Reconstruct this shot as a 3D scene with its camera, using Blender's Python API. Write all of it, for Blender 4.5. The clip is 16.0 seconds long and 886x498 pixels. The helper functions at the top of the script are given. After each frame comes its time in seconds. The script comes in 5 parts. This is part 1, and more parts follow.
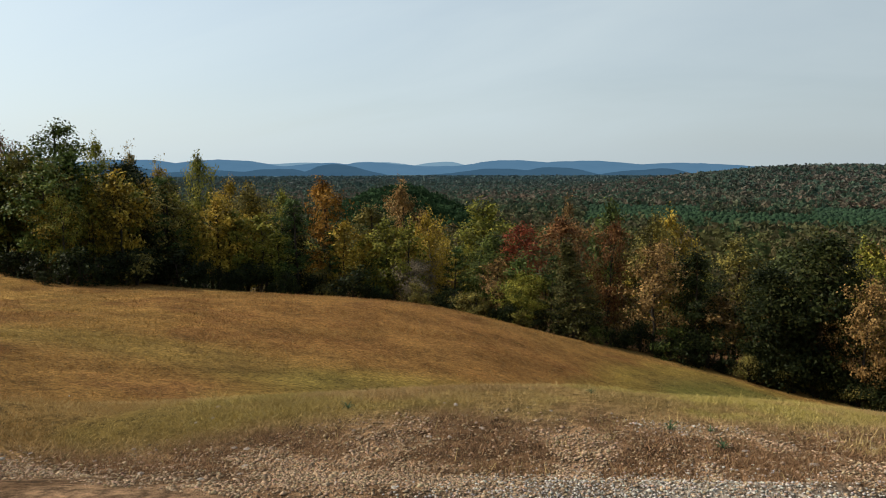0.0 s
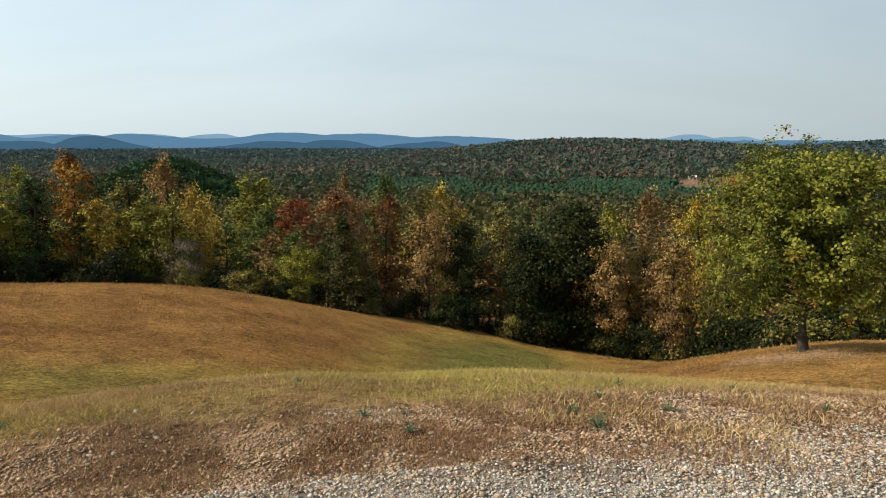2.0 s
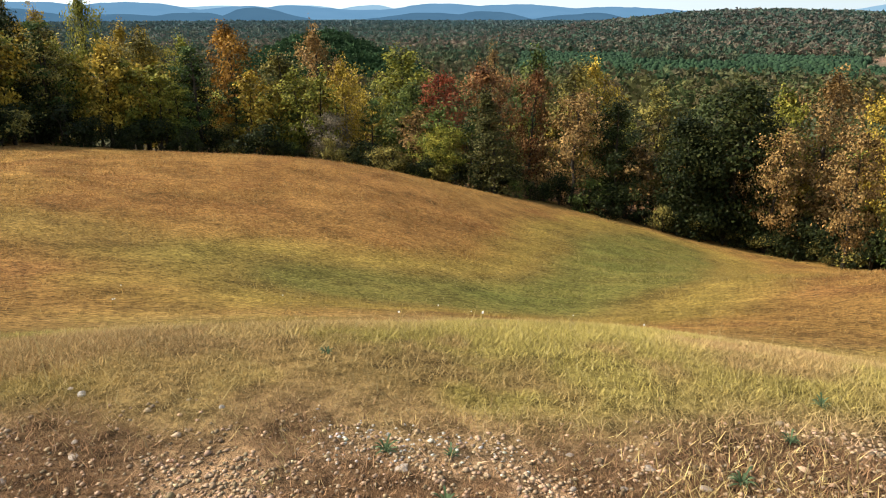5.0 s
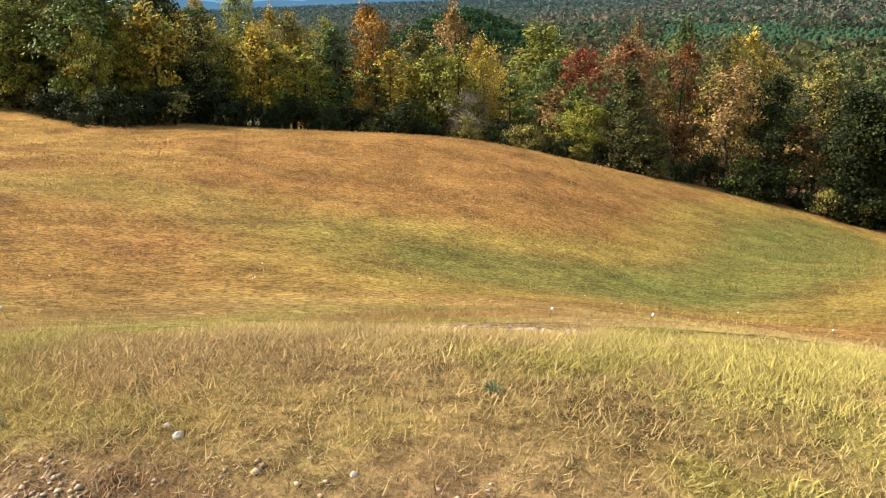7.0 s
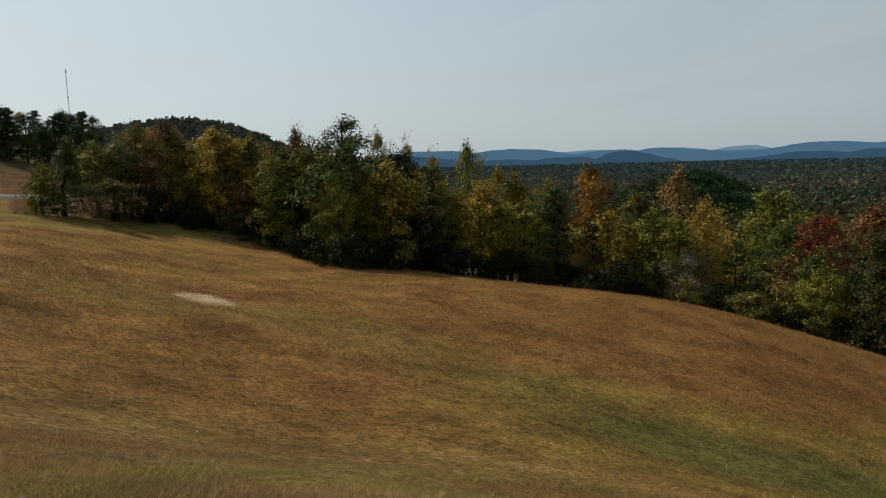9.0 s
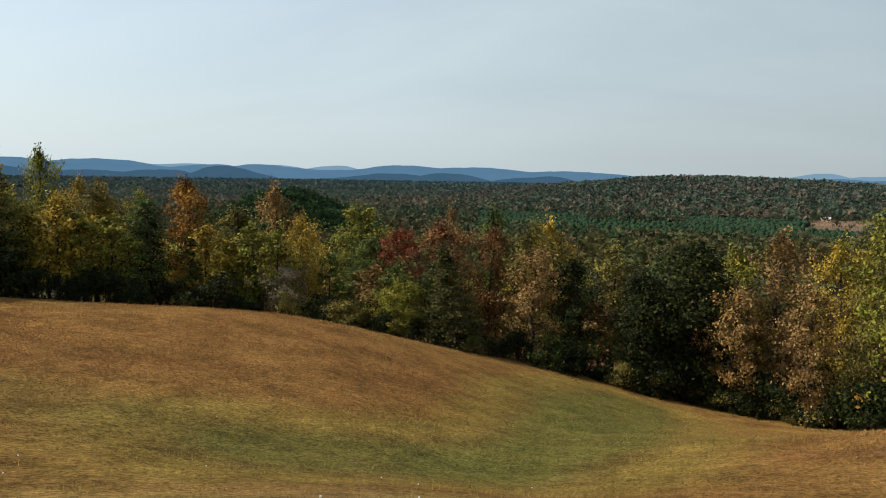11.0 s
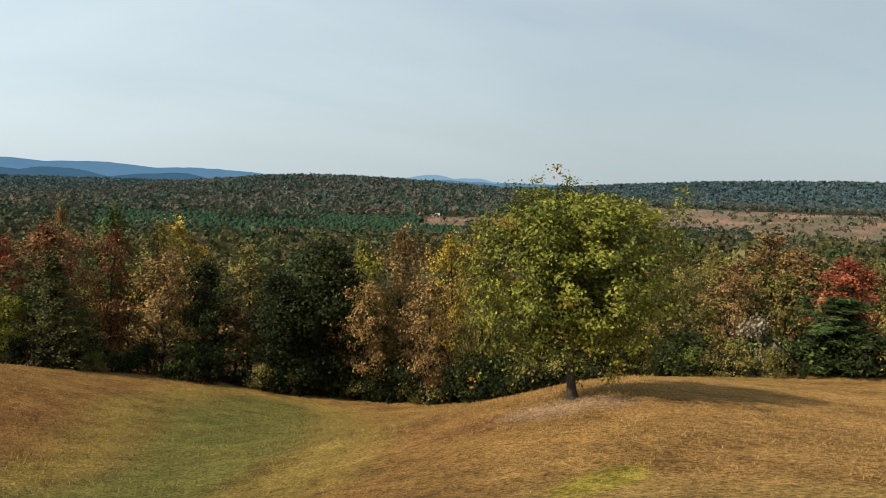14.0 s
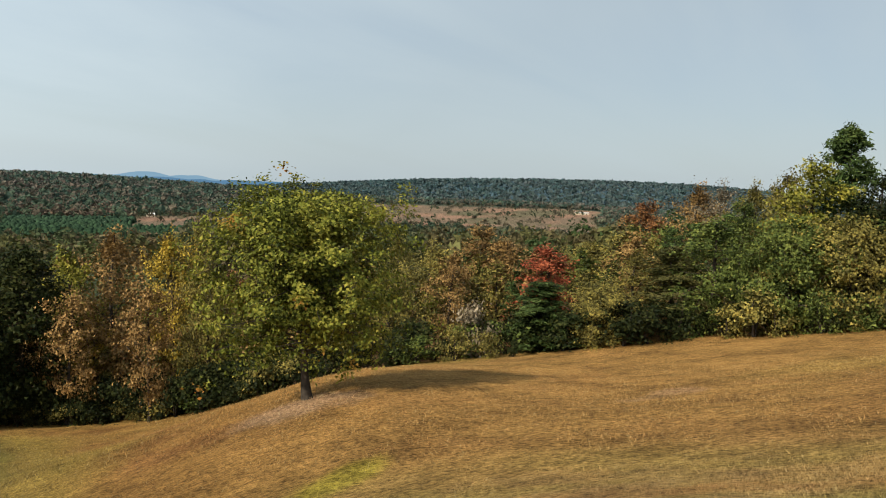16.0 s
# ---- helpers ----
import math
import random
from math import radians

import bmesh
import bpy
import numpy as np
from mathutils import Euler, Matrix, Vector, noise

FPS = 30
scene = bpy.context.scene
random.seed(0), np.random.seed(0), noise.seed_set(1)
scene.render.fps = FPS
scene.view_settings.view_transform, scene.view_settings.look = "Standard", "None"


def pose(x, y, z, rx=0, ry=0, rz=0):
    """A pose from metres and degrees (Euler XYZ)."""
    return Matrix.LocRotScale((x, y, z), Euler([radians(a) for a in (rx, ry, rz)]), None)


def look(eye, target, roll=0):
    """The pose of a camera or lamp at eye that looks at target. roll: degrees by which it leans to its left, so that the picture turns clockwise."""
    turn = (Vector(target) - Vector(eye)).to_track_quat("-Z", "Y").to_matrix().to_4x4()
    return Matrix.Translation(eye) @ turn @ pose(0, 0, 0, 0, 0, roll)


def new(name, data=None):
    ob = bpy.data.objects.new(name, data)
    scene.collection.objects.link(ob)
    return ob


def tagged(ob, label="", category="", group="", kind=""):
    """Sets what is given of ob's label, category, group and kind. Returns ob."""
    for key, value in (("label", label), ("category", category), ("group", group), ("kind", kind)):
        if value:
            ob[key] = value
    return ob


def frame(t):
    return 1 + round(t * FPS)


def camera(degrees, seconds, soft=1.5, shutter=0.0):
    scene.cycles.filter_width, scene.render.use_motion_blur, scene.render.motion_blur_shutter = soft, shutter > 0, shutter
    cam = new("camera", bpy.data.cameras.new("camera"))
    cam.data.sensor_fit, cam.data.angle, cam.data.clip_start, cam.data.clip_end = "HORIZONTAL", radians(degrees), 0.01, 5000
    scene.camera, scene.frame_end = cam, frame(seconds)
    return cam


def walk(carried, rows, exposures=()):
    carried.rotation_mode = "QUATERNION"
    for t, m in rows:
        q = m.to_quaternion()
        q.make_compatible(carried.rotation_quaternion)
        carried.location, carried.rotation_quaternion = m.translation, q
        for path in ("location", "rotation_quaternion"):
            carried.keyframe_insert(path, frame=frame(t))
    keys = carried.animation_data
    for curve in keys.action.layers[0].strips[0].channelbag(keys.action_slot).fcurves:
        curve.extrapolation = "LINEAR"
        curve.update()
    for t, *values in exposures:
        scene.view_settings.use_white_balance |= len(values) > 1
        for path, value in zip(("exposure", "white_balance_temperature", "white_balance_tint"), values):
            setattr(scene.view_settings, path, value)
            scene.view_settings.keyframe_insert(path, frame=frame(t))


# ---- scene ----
# camera
cam = camera(63.36, 16.0, soft=1.0)
PATH = [
    (0, (0.001, 0.004, 1.586), (-3.585, 9.266, 0.414), -0.17),
    (0.5, (0.090, 0.025, 1.589), (-2.323, 9.653, 0.376), -0.31),
    (1, (0.278, 0.143, 1.586), (-1.588, 9.890, 0.356), -0.05),
    (1.5, (0.434, 0.262, 1.588), (-0.718, 10.113, 0.310), -0.03),
    (2, (0.511, 0.527, 1.585), (-0.132, 10.387, 0.041), 0.09),
    (2.5, (0.591, 0.791, 1.557), (-0.184, 10.502, -0.702), -0.06),
    (3, (0.738, 1.094, 1.570), (-0.464, 10.724, -0.841), 0.09),
    (3.5, (0.762, 1.404, 1.536), (-0.402, 10.984, -1.082), 1.03),
    (4, (0.782, 1.755, 1.512), (-0.430, 11.262, -1.342), 1.37),
    (4.2, (0.781, 1.910, 1.524), (-0.846, 11.333, -1.402), 0.90),
    (6.3, (0.101, 3.241, 1.339), (-2.830, 12.023, -2.439), -1.04),
    (6.5, (0.062, 3.313, 1.314), (-2.989, 12.018, -2.547), -1.29),
    (7, (0.038, 3.369, 1.242), (-4.215, 11.750, -2.176), -2.29),
    (7.5, (0.096, 3.403, 1.230), (-6.277, 10.869, -0.680), -3.08),
    (8, (0.219, 3.556, 1.421), (-7.540, 9.676, -0.111), -2.79),
    (8.5, (0.314, 3.610, 1.435), (-7.715, 9.405, 0.034), -1.90),
    (9, (0.528, 3.690, 1.411), (-6.367, 10.819, 0.129), -1.57),
    (9.5, (0.607, 3.543, 1.328), (-4.764, 11.894, 0.137), -0.74),
    (10, (0.726, 3.416, 1.258), (-3.199, 12.548, 0.163), 0.02),
    (10.2, (0.740, 3.413, 1.254), (-2.735, 12.732, 0.219), 0.16),
    (12.3, (0.363, 3.953, 1.404), (0.388, 13.883, 0.219), 2.96),
    (12.5, (0.375, 3.978, 1.403), (0.905, 13.894, 0.225), 3.11),
    (13, (0.391, 4.054, 1.376), (1.789, 13.883, 0.172), 3.30),
    (13.5, (0.500, 4.163, 1.444), (2.436, 13.925, 0.460), 2.77),
    (14, (0.600, 4.253, 1.439), (3.360, 13.815, 0.455), 2.18),
    (14.5, (0.573, 4.340, 1.439), (4.098, 13.644, 0.429), 2.26),
    (15, (0.577, 4.443, 1.439), (4.598, 13.544, 0.437), 2.43),
    (15.5, (0.599, 4.478, 1.456), (5.593, 13.089, 0.501), 2.82),
    (16, (0.636, 4.477, 1.455), (6.726, 12.360, 0.573), 2.16),
]
EXPOSURES = ((0, -0.14), (1.5, 0.05), (3.5, 0.3), (4.2, 0.45), (6.3, 1.15), (7.0, 1.2), (7.5, 0.7), (8.0, -0.45), (8.5, -0.76), (9.5, -0.38), (10.2, -0.2), (12.5, 0.08), (16.0, 0.15))
walk(cam, [(t, look(eye, target, roll)) for t, eye, target, roll in PATH], EXPOSURES)

# world, sun
SUN_BEARING, SUN_HEIGHT = -100.0, 38.0
world = bpy.data.worlds.new("sky")
scene.world = world
world.use_nodes = True
wt = world.node_tree
wt.nodes.clear()
w_out = wt.nodes.new("ShaderNodeOutputWorld")
w_bg = wt.nodes.new("ShaderNodeBackground")
w_sky = wt.nodes.new("ShaderNodeTexSky")
w_sky.sky_type = "NISHITA"
w_sky.sun_disc = False
w_sky.sun_elevation = radians(SUN_HEIGHT)
w_sky.sun_rotation = radians(SUN_BEARING)
w_sky.dust_density = 1.6
w_sky.ozone_density = 1.5
w_co = wt.nodes.new("ShaderNodeTexCoord")
# thin high cloud: direction flattened on to a high ceiling, so that it streaks towards the horizon
w_sep = wt.nodes.new("ShaderNodeSeparateXYZ")
w_up = wt.nodes.new("ShaderNodeMath")
w_up.operation = "ADD"
w_up.inputs[1].default_value = 0.32
w_dx = wt.nodes.new("ShaderNodeMath")
w_dx.operation = "DIVIDE"
w_dy = wt.nodes.new("ShaderNodeMath")
w_dy.operation = "DIVIDE"
w_com = wt.nodes.new("ShaderNodeCombineXYZ")
w_map = wt.nodes.new("ShaderNodeMapping")
w_map.inputs["Rotation"].default_value = (0, 0, radians(20))
w_map.inputs["Scale"].default_value = (0.5, 1.1, 1.0)
w_n = wt.nodes.new("ShaderNodeTexNoise")
w_n.inputs["Scale"].default_value = 1.3
w_n.inputs["Detail"].default_value = 9.0
w_n.inputs["Roughness"].default_value = 0.52
w_n.inputs["Distortion"].default_value = 0.5
w_ramp = wt.nodes.new("ShaderNodeValToRGB")
w_ramp.color_ramp.elements[0].position = 0.30
w_ramp.color_ramp.elements[0].color = (0.56, 0.56, 0.56, 1)
w_ramp.color_ramp.elements[1].position = 0.68
w_ramp.color_ramp.elements[1].color = (0.93, 0.93, 0.93, 1)
# the veil thickens into even haze at the horizon
w_low = wt.nodes.new("ShaderNodeMapRange")
w_low.inputs["From Min"].default_value, w_low.inputs["From Max"].default_value = 0.0, 0.10
w_low.inputs["To Min"].default_value, w_low.inputs["To Max"].default_value = 0.0, 1.0
w_veil = wt.nodes.new("ShaderNodeMixRGB")
w_veil.inputs[1].default_value = (0.84, 0.84, 0.84, 1)
w_cl = wt.nodes.new("ShaderNodeMixRGB")
w_cl.inputs[2].default_value = (5.3, 6.2, 6.6, 1)
w_bg.inputs["Strength"].default_value = 0.095
L = wt.links.new
L(w_co.outputs["Generated"], w_sep.inputs[0])
L(w_sep.outputs["Z"], w_up.inputs[0])
L(w_sep.outputs["X"], w_dx.inputs[0])
L(w_up.outputs[0], w_dx.inputs[1])
L(w_sep.outputs["Y"], w_dy.inputs[0])
L(w_up.outputs[0], w_dy.inputs[1])
L(w_dx.outputs[0], w_com.inputs[0])
L(w_dy.outputs[0], w_com.inputs[1])
L(w_com.outputs[0], w_map.inputs[0])
L(w_map.outputs[0], w_n.inputs["Vector"])
L(w_n.outputs[0], w_ramp.inputs[0])
L(w_sep.outputs["Z"], w_low.inputs[0])
L(w_low.outputs[0], w_veil.inputs[0])
L(w_ramp.outputs[0], w_veil.inputs[2])
# and is thinner overhead
w_top = wt.nodes.new("ShaderNodeMapRange")
w_top.inputs["From Min"].default_value, w_top.inputs["From Max"].default_value = 0.35, 0.75
w_top.inputs["To Min"].default_value, w_top.inputs["To Max"].default_value = 1.0, 0.3
w_thin = wt.nodes.new("ShaderNodeMath")
w_thin.operation = "MULTIPLY"
L(w_sep.outputs["Z"], w_top.inputs[0])
L(w_veil.outputs[0], w_thin.inputs[0])
L(w_top.outputs[0], w_thin.inputs[1])
L(w_thin.outputs[0], w_cl.inputs[0])
L(w_sky.outputs[0], w_cl.inputs[1])
# the haze is brighter towards the sun
w_dot = wt.nodes.new("ShaderNodeVectorMath")
w_dot.operation = "DOT_PRODUCT"
w_dot.inputs[1].default_value = (math.sin(radians(SUN_BEARING)) * math.cos(radians(SUN_HEIGHT)), math.cos(radians(SUN_BEARING)) * math.cos(radians(SUN_HEIGHT)), math.sin(radians(SUN_HEIGHT)))
w_glow = wt.nodes.new("ShaderNodeMapRange")
w_glow.inputs["From Min"].default_value, w_glow.inputs["From Max"].default_value = -0.5, 0.8
w_glow.inputs["To Min"].default_value, w_glow.inputs["To Max"].default_value = 0.95, 1.70
w_mul = wt.nodes.new("ShaderNodeVectorMath")
w_mul.operation = "SCALE"
L(w_co.outputs["Generated"], w_dot.inputs[0])
L(w_dot.outputs["Value"], w_glow.inputs[0])
L(w_cl.outputs[0], w_mul.inputs[0])
L(w_glow.outputs[0], w_mul.inputs["Scale"])
L(w_mul.outputs[0], w_bg.inputs["Color"])
L(w_bg.outputs[0], w_out.inputs["Surface"])

sun_data = bpy.data.lights.new("sun", "SUN")
sun_data.energy, sun_data.angle, sun_data.color = 5.0, radians(0.55), (1.0, 0.92, 0.79)
sun = new("sun", sun_data)
_b, _e = radians(SUN_BEARING), radians(SUN_HEIGHT)
sun.matrix_world = look((math.sin(_b) * math.cos(_e) * 50, math.cos(_b) * math.cos(_e) * 50, math.sin(_e) * 50 + 20), (0, 0, 20))


# the lie of the land: heights along bearings from the edge of the gravel pad, then hills beyond
PAD = (0.8, 4.0)
RINGS = (0, 1.5, 3, 5, 8, 13, 20, 28, 38, 50, 64, 85)
PROFILES = {
    -96: (-0.05, -0.12, -0.25, -0.4, -0.0, -0.1, -0.1, -0.4, -0.3, -0.4, -0.5, 0.1),
    -78: (-0.05, -0.13, -0.22, -0.5, -1.1, -1.9, -2.4, -2.6, -2.2, -2.1, -2.1, -1.1),
    -60: (-0.05, -0.14, -0.26, -0.85, -2.0, -3.3, -4.3, -4.7, -5.2, -5.8, -5.8, -4.6),
    -42: (-0.05, -0.17, -0.4, -1.25, -2.5, -4.1, -5.5, -6.2, -6.6, -7.5, -9.4, -12.6),
    -24: (-0.05, -0.21, -0.56, -1.4, -2.7, -4.7, -6.9, -7.8, -8.4, -9.2, -12.7, -20.2),
    -6: (-0.05, -0.22, -0.58, -1.42, -2.8, -5.0, -7.8, -9.7, -11.6, -13.5, -15.8, -20.3),
    12: (-0.05, -0.21, -0.58, -1.4, -2.75, -4.7, -6.6, -8.4, -11.9, -15.6, -18.6, -20.4),
    30: (-0.05, -0.17, -0.5, -1.25, -2.5, -3.9, -5.0, -6.3, -8.6, -11.9, -15.4, -20.0),
    48: (-0.05, -0.11, -0.34, -0.9, -1.9, -3.2, -4.5, -6.0, -7.8, -9.3, -10.0, -10.9),
    66: (-0.05, -0.05, -0.15, -0.5, -1.3, -2.2, -3.2, -4.3, -5.6, -6.7, -7.6, -9.3),
    84: (-0.05, 0.0, 0.0, -0.1, -0.4, -0.7, -0.9, -1.3, -2.2, -3.6, -5.5, -8.4),
}
# bearing, distance, spread outwards, spread across, height
HILLS = ((-59.5, 720, 200, 125, 44), (-73, 900, 200, 190, 34), (-25, 450, 90, 50, 30), (4, 1500, 300, 330, 38), (19, 1550, 300, 380, 28),
         (35, 2800, 350, 700, 52), (55, 2700, 350, 800, 84), (45, 1350, 330, 420, 26), (-89, 190, 60, 75, 17.5), (66, 260, 120, 90, 18))


def smooth(a, b, v):
    u = np.clip((v - a) / (b - a), 0, 1)
    return u * u * (3 - 2 * u)


def _profile_table():
    fine = np.linspace(0, math.log1p(85 / 4), 300)
    knots = np.log1p(np.array(RINGS) / 4)
    rows = []
    for k in range(20):
        deg = -96 + 18 * k
        h = np.array(PROFILES.get(deg, (0.0,) * 12), float)
        slope = np.gradient(h, knots)
        i = np.clip(np.searchsorted(knots, fine, side="right") - 1, 0, 10)
        w = knots[i + 1] - knots[i]
        u = (fine - knots[i]) / w
        rows.append((2 * u**3 - 3 * u**2 + 1) * h[i] + (u**3 - 2 * u**2 + u) * w * slope[i] + (3 * u**2 - 2 * u**3) * h[i + 1] + (u**3 - u**2) * w * slope[i + 1])
    return fine, np.array(rows)


FINE, TABLE = _profile_table()


def land(x, y):
    """Height of the ground."""
    x, y = np.asarray(x, float), np.asarray(y, float)
    dx, dy = x - PAD[0], y - PAD[1]
    r = np.hypot(dx, dy)
    deg = np.degrees(np.arctan2(dx, dy))
    c = np.interp(np.log1p(r / 4), FINE, np.arange(300.0))
    c0 = np.clip(c.astype(int), 0, 298)
    cu = c - c0
    b = ((deg + 96) / 18) % 20
    b0 = b.astype(int)
    u = b - b0
    k = [TABLE[(b0 + n) % 20, c0] * (1 - cu) + TABLE[(b0 + n) % 20, c0 + 1] * cu for n in (-1, 0, 1, 2)]
    near = k[1] + 0.5 * u * (k[2] - k[0] + u * (2 * k[0] - 5 * k[1] + 4 * k[2] - k[3] + u * (3 * (k[1] - k[2]) + k[3] - k[0])))
    left = smooth(-48, -68, deg)
    back = smooth(75, 110, np.abs(deg)) * (1 - left)
    far = -21 - 28 * smooth(85, 480, r) - 11 * smooth(400, 1500, r)
    far = far * (1 - left) * (1 - 0.8 * back) + left * (-4 - 6 * smooth(300, 900, r)) + back * -3
    for deg0, r0, sr, st, h in HILLS:
        a = radians(deg0)
        out, across = dx * math.sin(a) + dy * math.cos(a) - r0, dx * math.cos(a) - dy * math.sin(a)
        far = far + h * np.exp(-((out / sr) ** 2) - (across / st) ** 2)
    return near + (far - near) * smooth(70, 135, r)


def at_bearing(deg, r):
    a = radians(deg)
    return PAD[0] + r * math.sin(a), PAD[1] + r * math.cos(a)


# materials
def nodes_of(name):
    m = bpy.data.materials.new(name)
    m.use_nodes = True
    nt = m.node_tree
    nt.nodes.clear()
    out = nt.nodes.new("ShaderNodeOutputMaterial")
    return m, nt, out


def node(nt, kind, **values):
    n = nt.nodes.new(kind)
    for key, v in values.items():
        key = key.replace("_", " ")
        n.inputs[key].default_value = v
    return n


def leaf_material(name, dark, mid, light, through_light=0.10, rough=0.55, patch=None):
    """Foliage: each leaf its own shade, whole boughs shifting in tone."""
    m, nt, out = nodes_of(name)
    geo = nt.nodes.new("ShaderNodeNewGeometry")
    info = nt.nodes.new("ShaderNodeObjectInfo")
    co = nt.nodes.new("ShaderNodeTexCoord")
    n = node(nt, "ShaderNodeTexNoise", Scale=0.55, Detail=3.0)
    add = nt.nodes.new("ShaderNodeVectorMath")
    add.operation = "ADD"
    nt.links.new(co.outputs["Object"], add.inputs[0])
    nt.links.new(info.outputs["Random"], add.inputs[1])
    nt.links.new(add.outputs[0], n.inputs["Vector"])
    mix = nt.nodes.new("ShaderNodeMath")
    mix.operation = "MULTIPLY_ADD"
    mix.inputs[1].default_value = 0.55
    nt.links.new(geo.outputs["Random Per Island"], mix.inputs[0])
    half = nt.nodes.new("ShaderNodeMath")
    half.operation = "MULTIPLY_ADD"
    half.inputs[1].default_value = 1.5
    half.inputs[2].default_value = -0.55
    nt.links.new(n.outputs[0], half.inputs[0])
    nt.links.new(half.outputs[0], mix.inputs[2])
    ramp = nt.nodes.new("ShaderNodeValToRGB")
    e = ramp.color_ramp.elements
    e[0].position, e[0].color = 0.12, (*dark, 1)
    e[1].position, e[1].color = 0.92, (*light, 1)
    c = e.new(0.5)
    c.color = (*mid, 1)
    nt.links.new(mix.outputs[0], ramp.inputs[0])
    hsv = nt.nodes.new("ShaderNodeHueSaturation")
    vv = nt.nodes.new("ShaderNodeMapRange")
    vv.inputs["To Min"].default_value, vv.inputs["To Max"].default_value = 0.8, 1.3
    nt.links.new(info.outputs["Random"], vv.inputs[0])
    nt.links.new(vv.outputs[0], hsv.inputs["Value"])
    nt.links.new(ramp.outputs[0], hsv.inputs["Color"])
    colour = hsv.outputs[0]
    if patch:
        n2 = node(nt, "ShaderNodeTexNoise", Scale=0.42, Detail=2.0)
        nt.links.new(co.outputs["Object"], n2.inputs["Vector"])
        r2 = nt.nodes.new("ShaderNodeValToRGB")
        r2.color_ramp.elements[0].position, r2.color_ramp.elements[1].position = 0.64, 0.72
        nt.links.new(n2.outputs[0], r2.inputs[0])
        pm = nt.nodes.new("ShaderNodeMixRGB")
        pm.inputs[2].default_value = (*patch, 1)
        nt.links.new(r2.outputs[0], pm.inputs[0])
        nt.links.new(colour, pm.inputs[1])
        colour = pm.outputs[0]
    bs = node(nt, "ShaderNodeBsdfPrincipled", Roughness=rough)
    bs.inputs["Specular IOR Level"].default_value = 0.06
    tr = nt.nodes.new("ShaderNodeBsdfTranslucent")
    sh = nt.nodes.new("ShaderNodeMixShader")
    sh.inputs[0].default_value = through_light
    nt.links.new(colour, bs.inputs["Base Color"])
    nt.links.new(colour, tr.inputs["Color"])
    nt.links.new(bs.outputs[0], sh.inputs[1])
    nt.links.new(tr.outputs[0], sh.inputs[2])
    nt.links.new(sh.outputs[0], out.inputs[0])
    return m


def rough_material(name, a, b, scale=6.0, rough=0.9, bump=0.3, metal=0.0, big=0.4):
    """Two tones in grain and in patches, with relief."""
    m, nt, out = nodes_of(name)
    co = nt.nodes.new("ShaderNodeTexCoord")
    info = nt.nodes.new("ShaderNodeObjectInfo")
    n1 = node(nt, "ShaderNodeTexNoise", Scale=scale, Detail=6.0, Roughness=0.65)
    n2 = node(nt, "ShaderNodeTexNoise", Scale=scale * 0.13, Detail=3.0)
    nt.links.new(co.outputs["Object"], n1.inputs["Vector"])
    nt.links.new(co.outputs["Object"], n2.inputs["Vector"])
    ad = nt.nodes.new("ShaderNodeMath")
    ad.operation = "MULTIPLY_ADD"
    ad.inputs[1].default_value = big
    nt.links.new(n2.outputs[0], ad.inputs[0])
    nt.links.new(n1.outputs[0], ad.inputs[2])
    ad2 = nt.nodes.new("ShaderNodeMath")
    ad2.operation = "MULTIPLY_ADD"
    ad2.inputs[1].default_value = 0.25
    nt.links.new(info.outputs["Random"], ad2.inputs[0])
    nt.links.new(ad.outputs[0], ad2.inputs[2])
    ramp = nt.nodes.new("ShaderNodeValToRGB")
    ramp.color_ramp.elements[0].position, ramp.color_ramp.elements[0].color = 0.5, (*a, 1)
    ramp.color_ramp.elements[1].position, ramp.color_ramp.elements[1].color = 1.0, (*b, 1)
    nt.links.new(ad2.outputs[0], ramp.inputs[0])
    bs = node(nt, "ShaderNodeBsdfPrincipled", Roughness=rough, Metallic=metal)
    bs.inputs["Specular IOR Level"].default_value = 0.12
    bp = node(nt, "ShaderNodeBump", Strength=bump, Distance=0.03)
    nt.links.new(n1.outputs[0], bp.inputs["Height"])
    nt.links.new(ramp.outputs[0], bs.inputs["Base Color"])
    nt.links.new(bp.outputs[0], bs.inputs["Normal"])
    nt.links.new(bs.outputs[0], out.inputs[0])
    return m


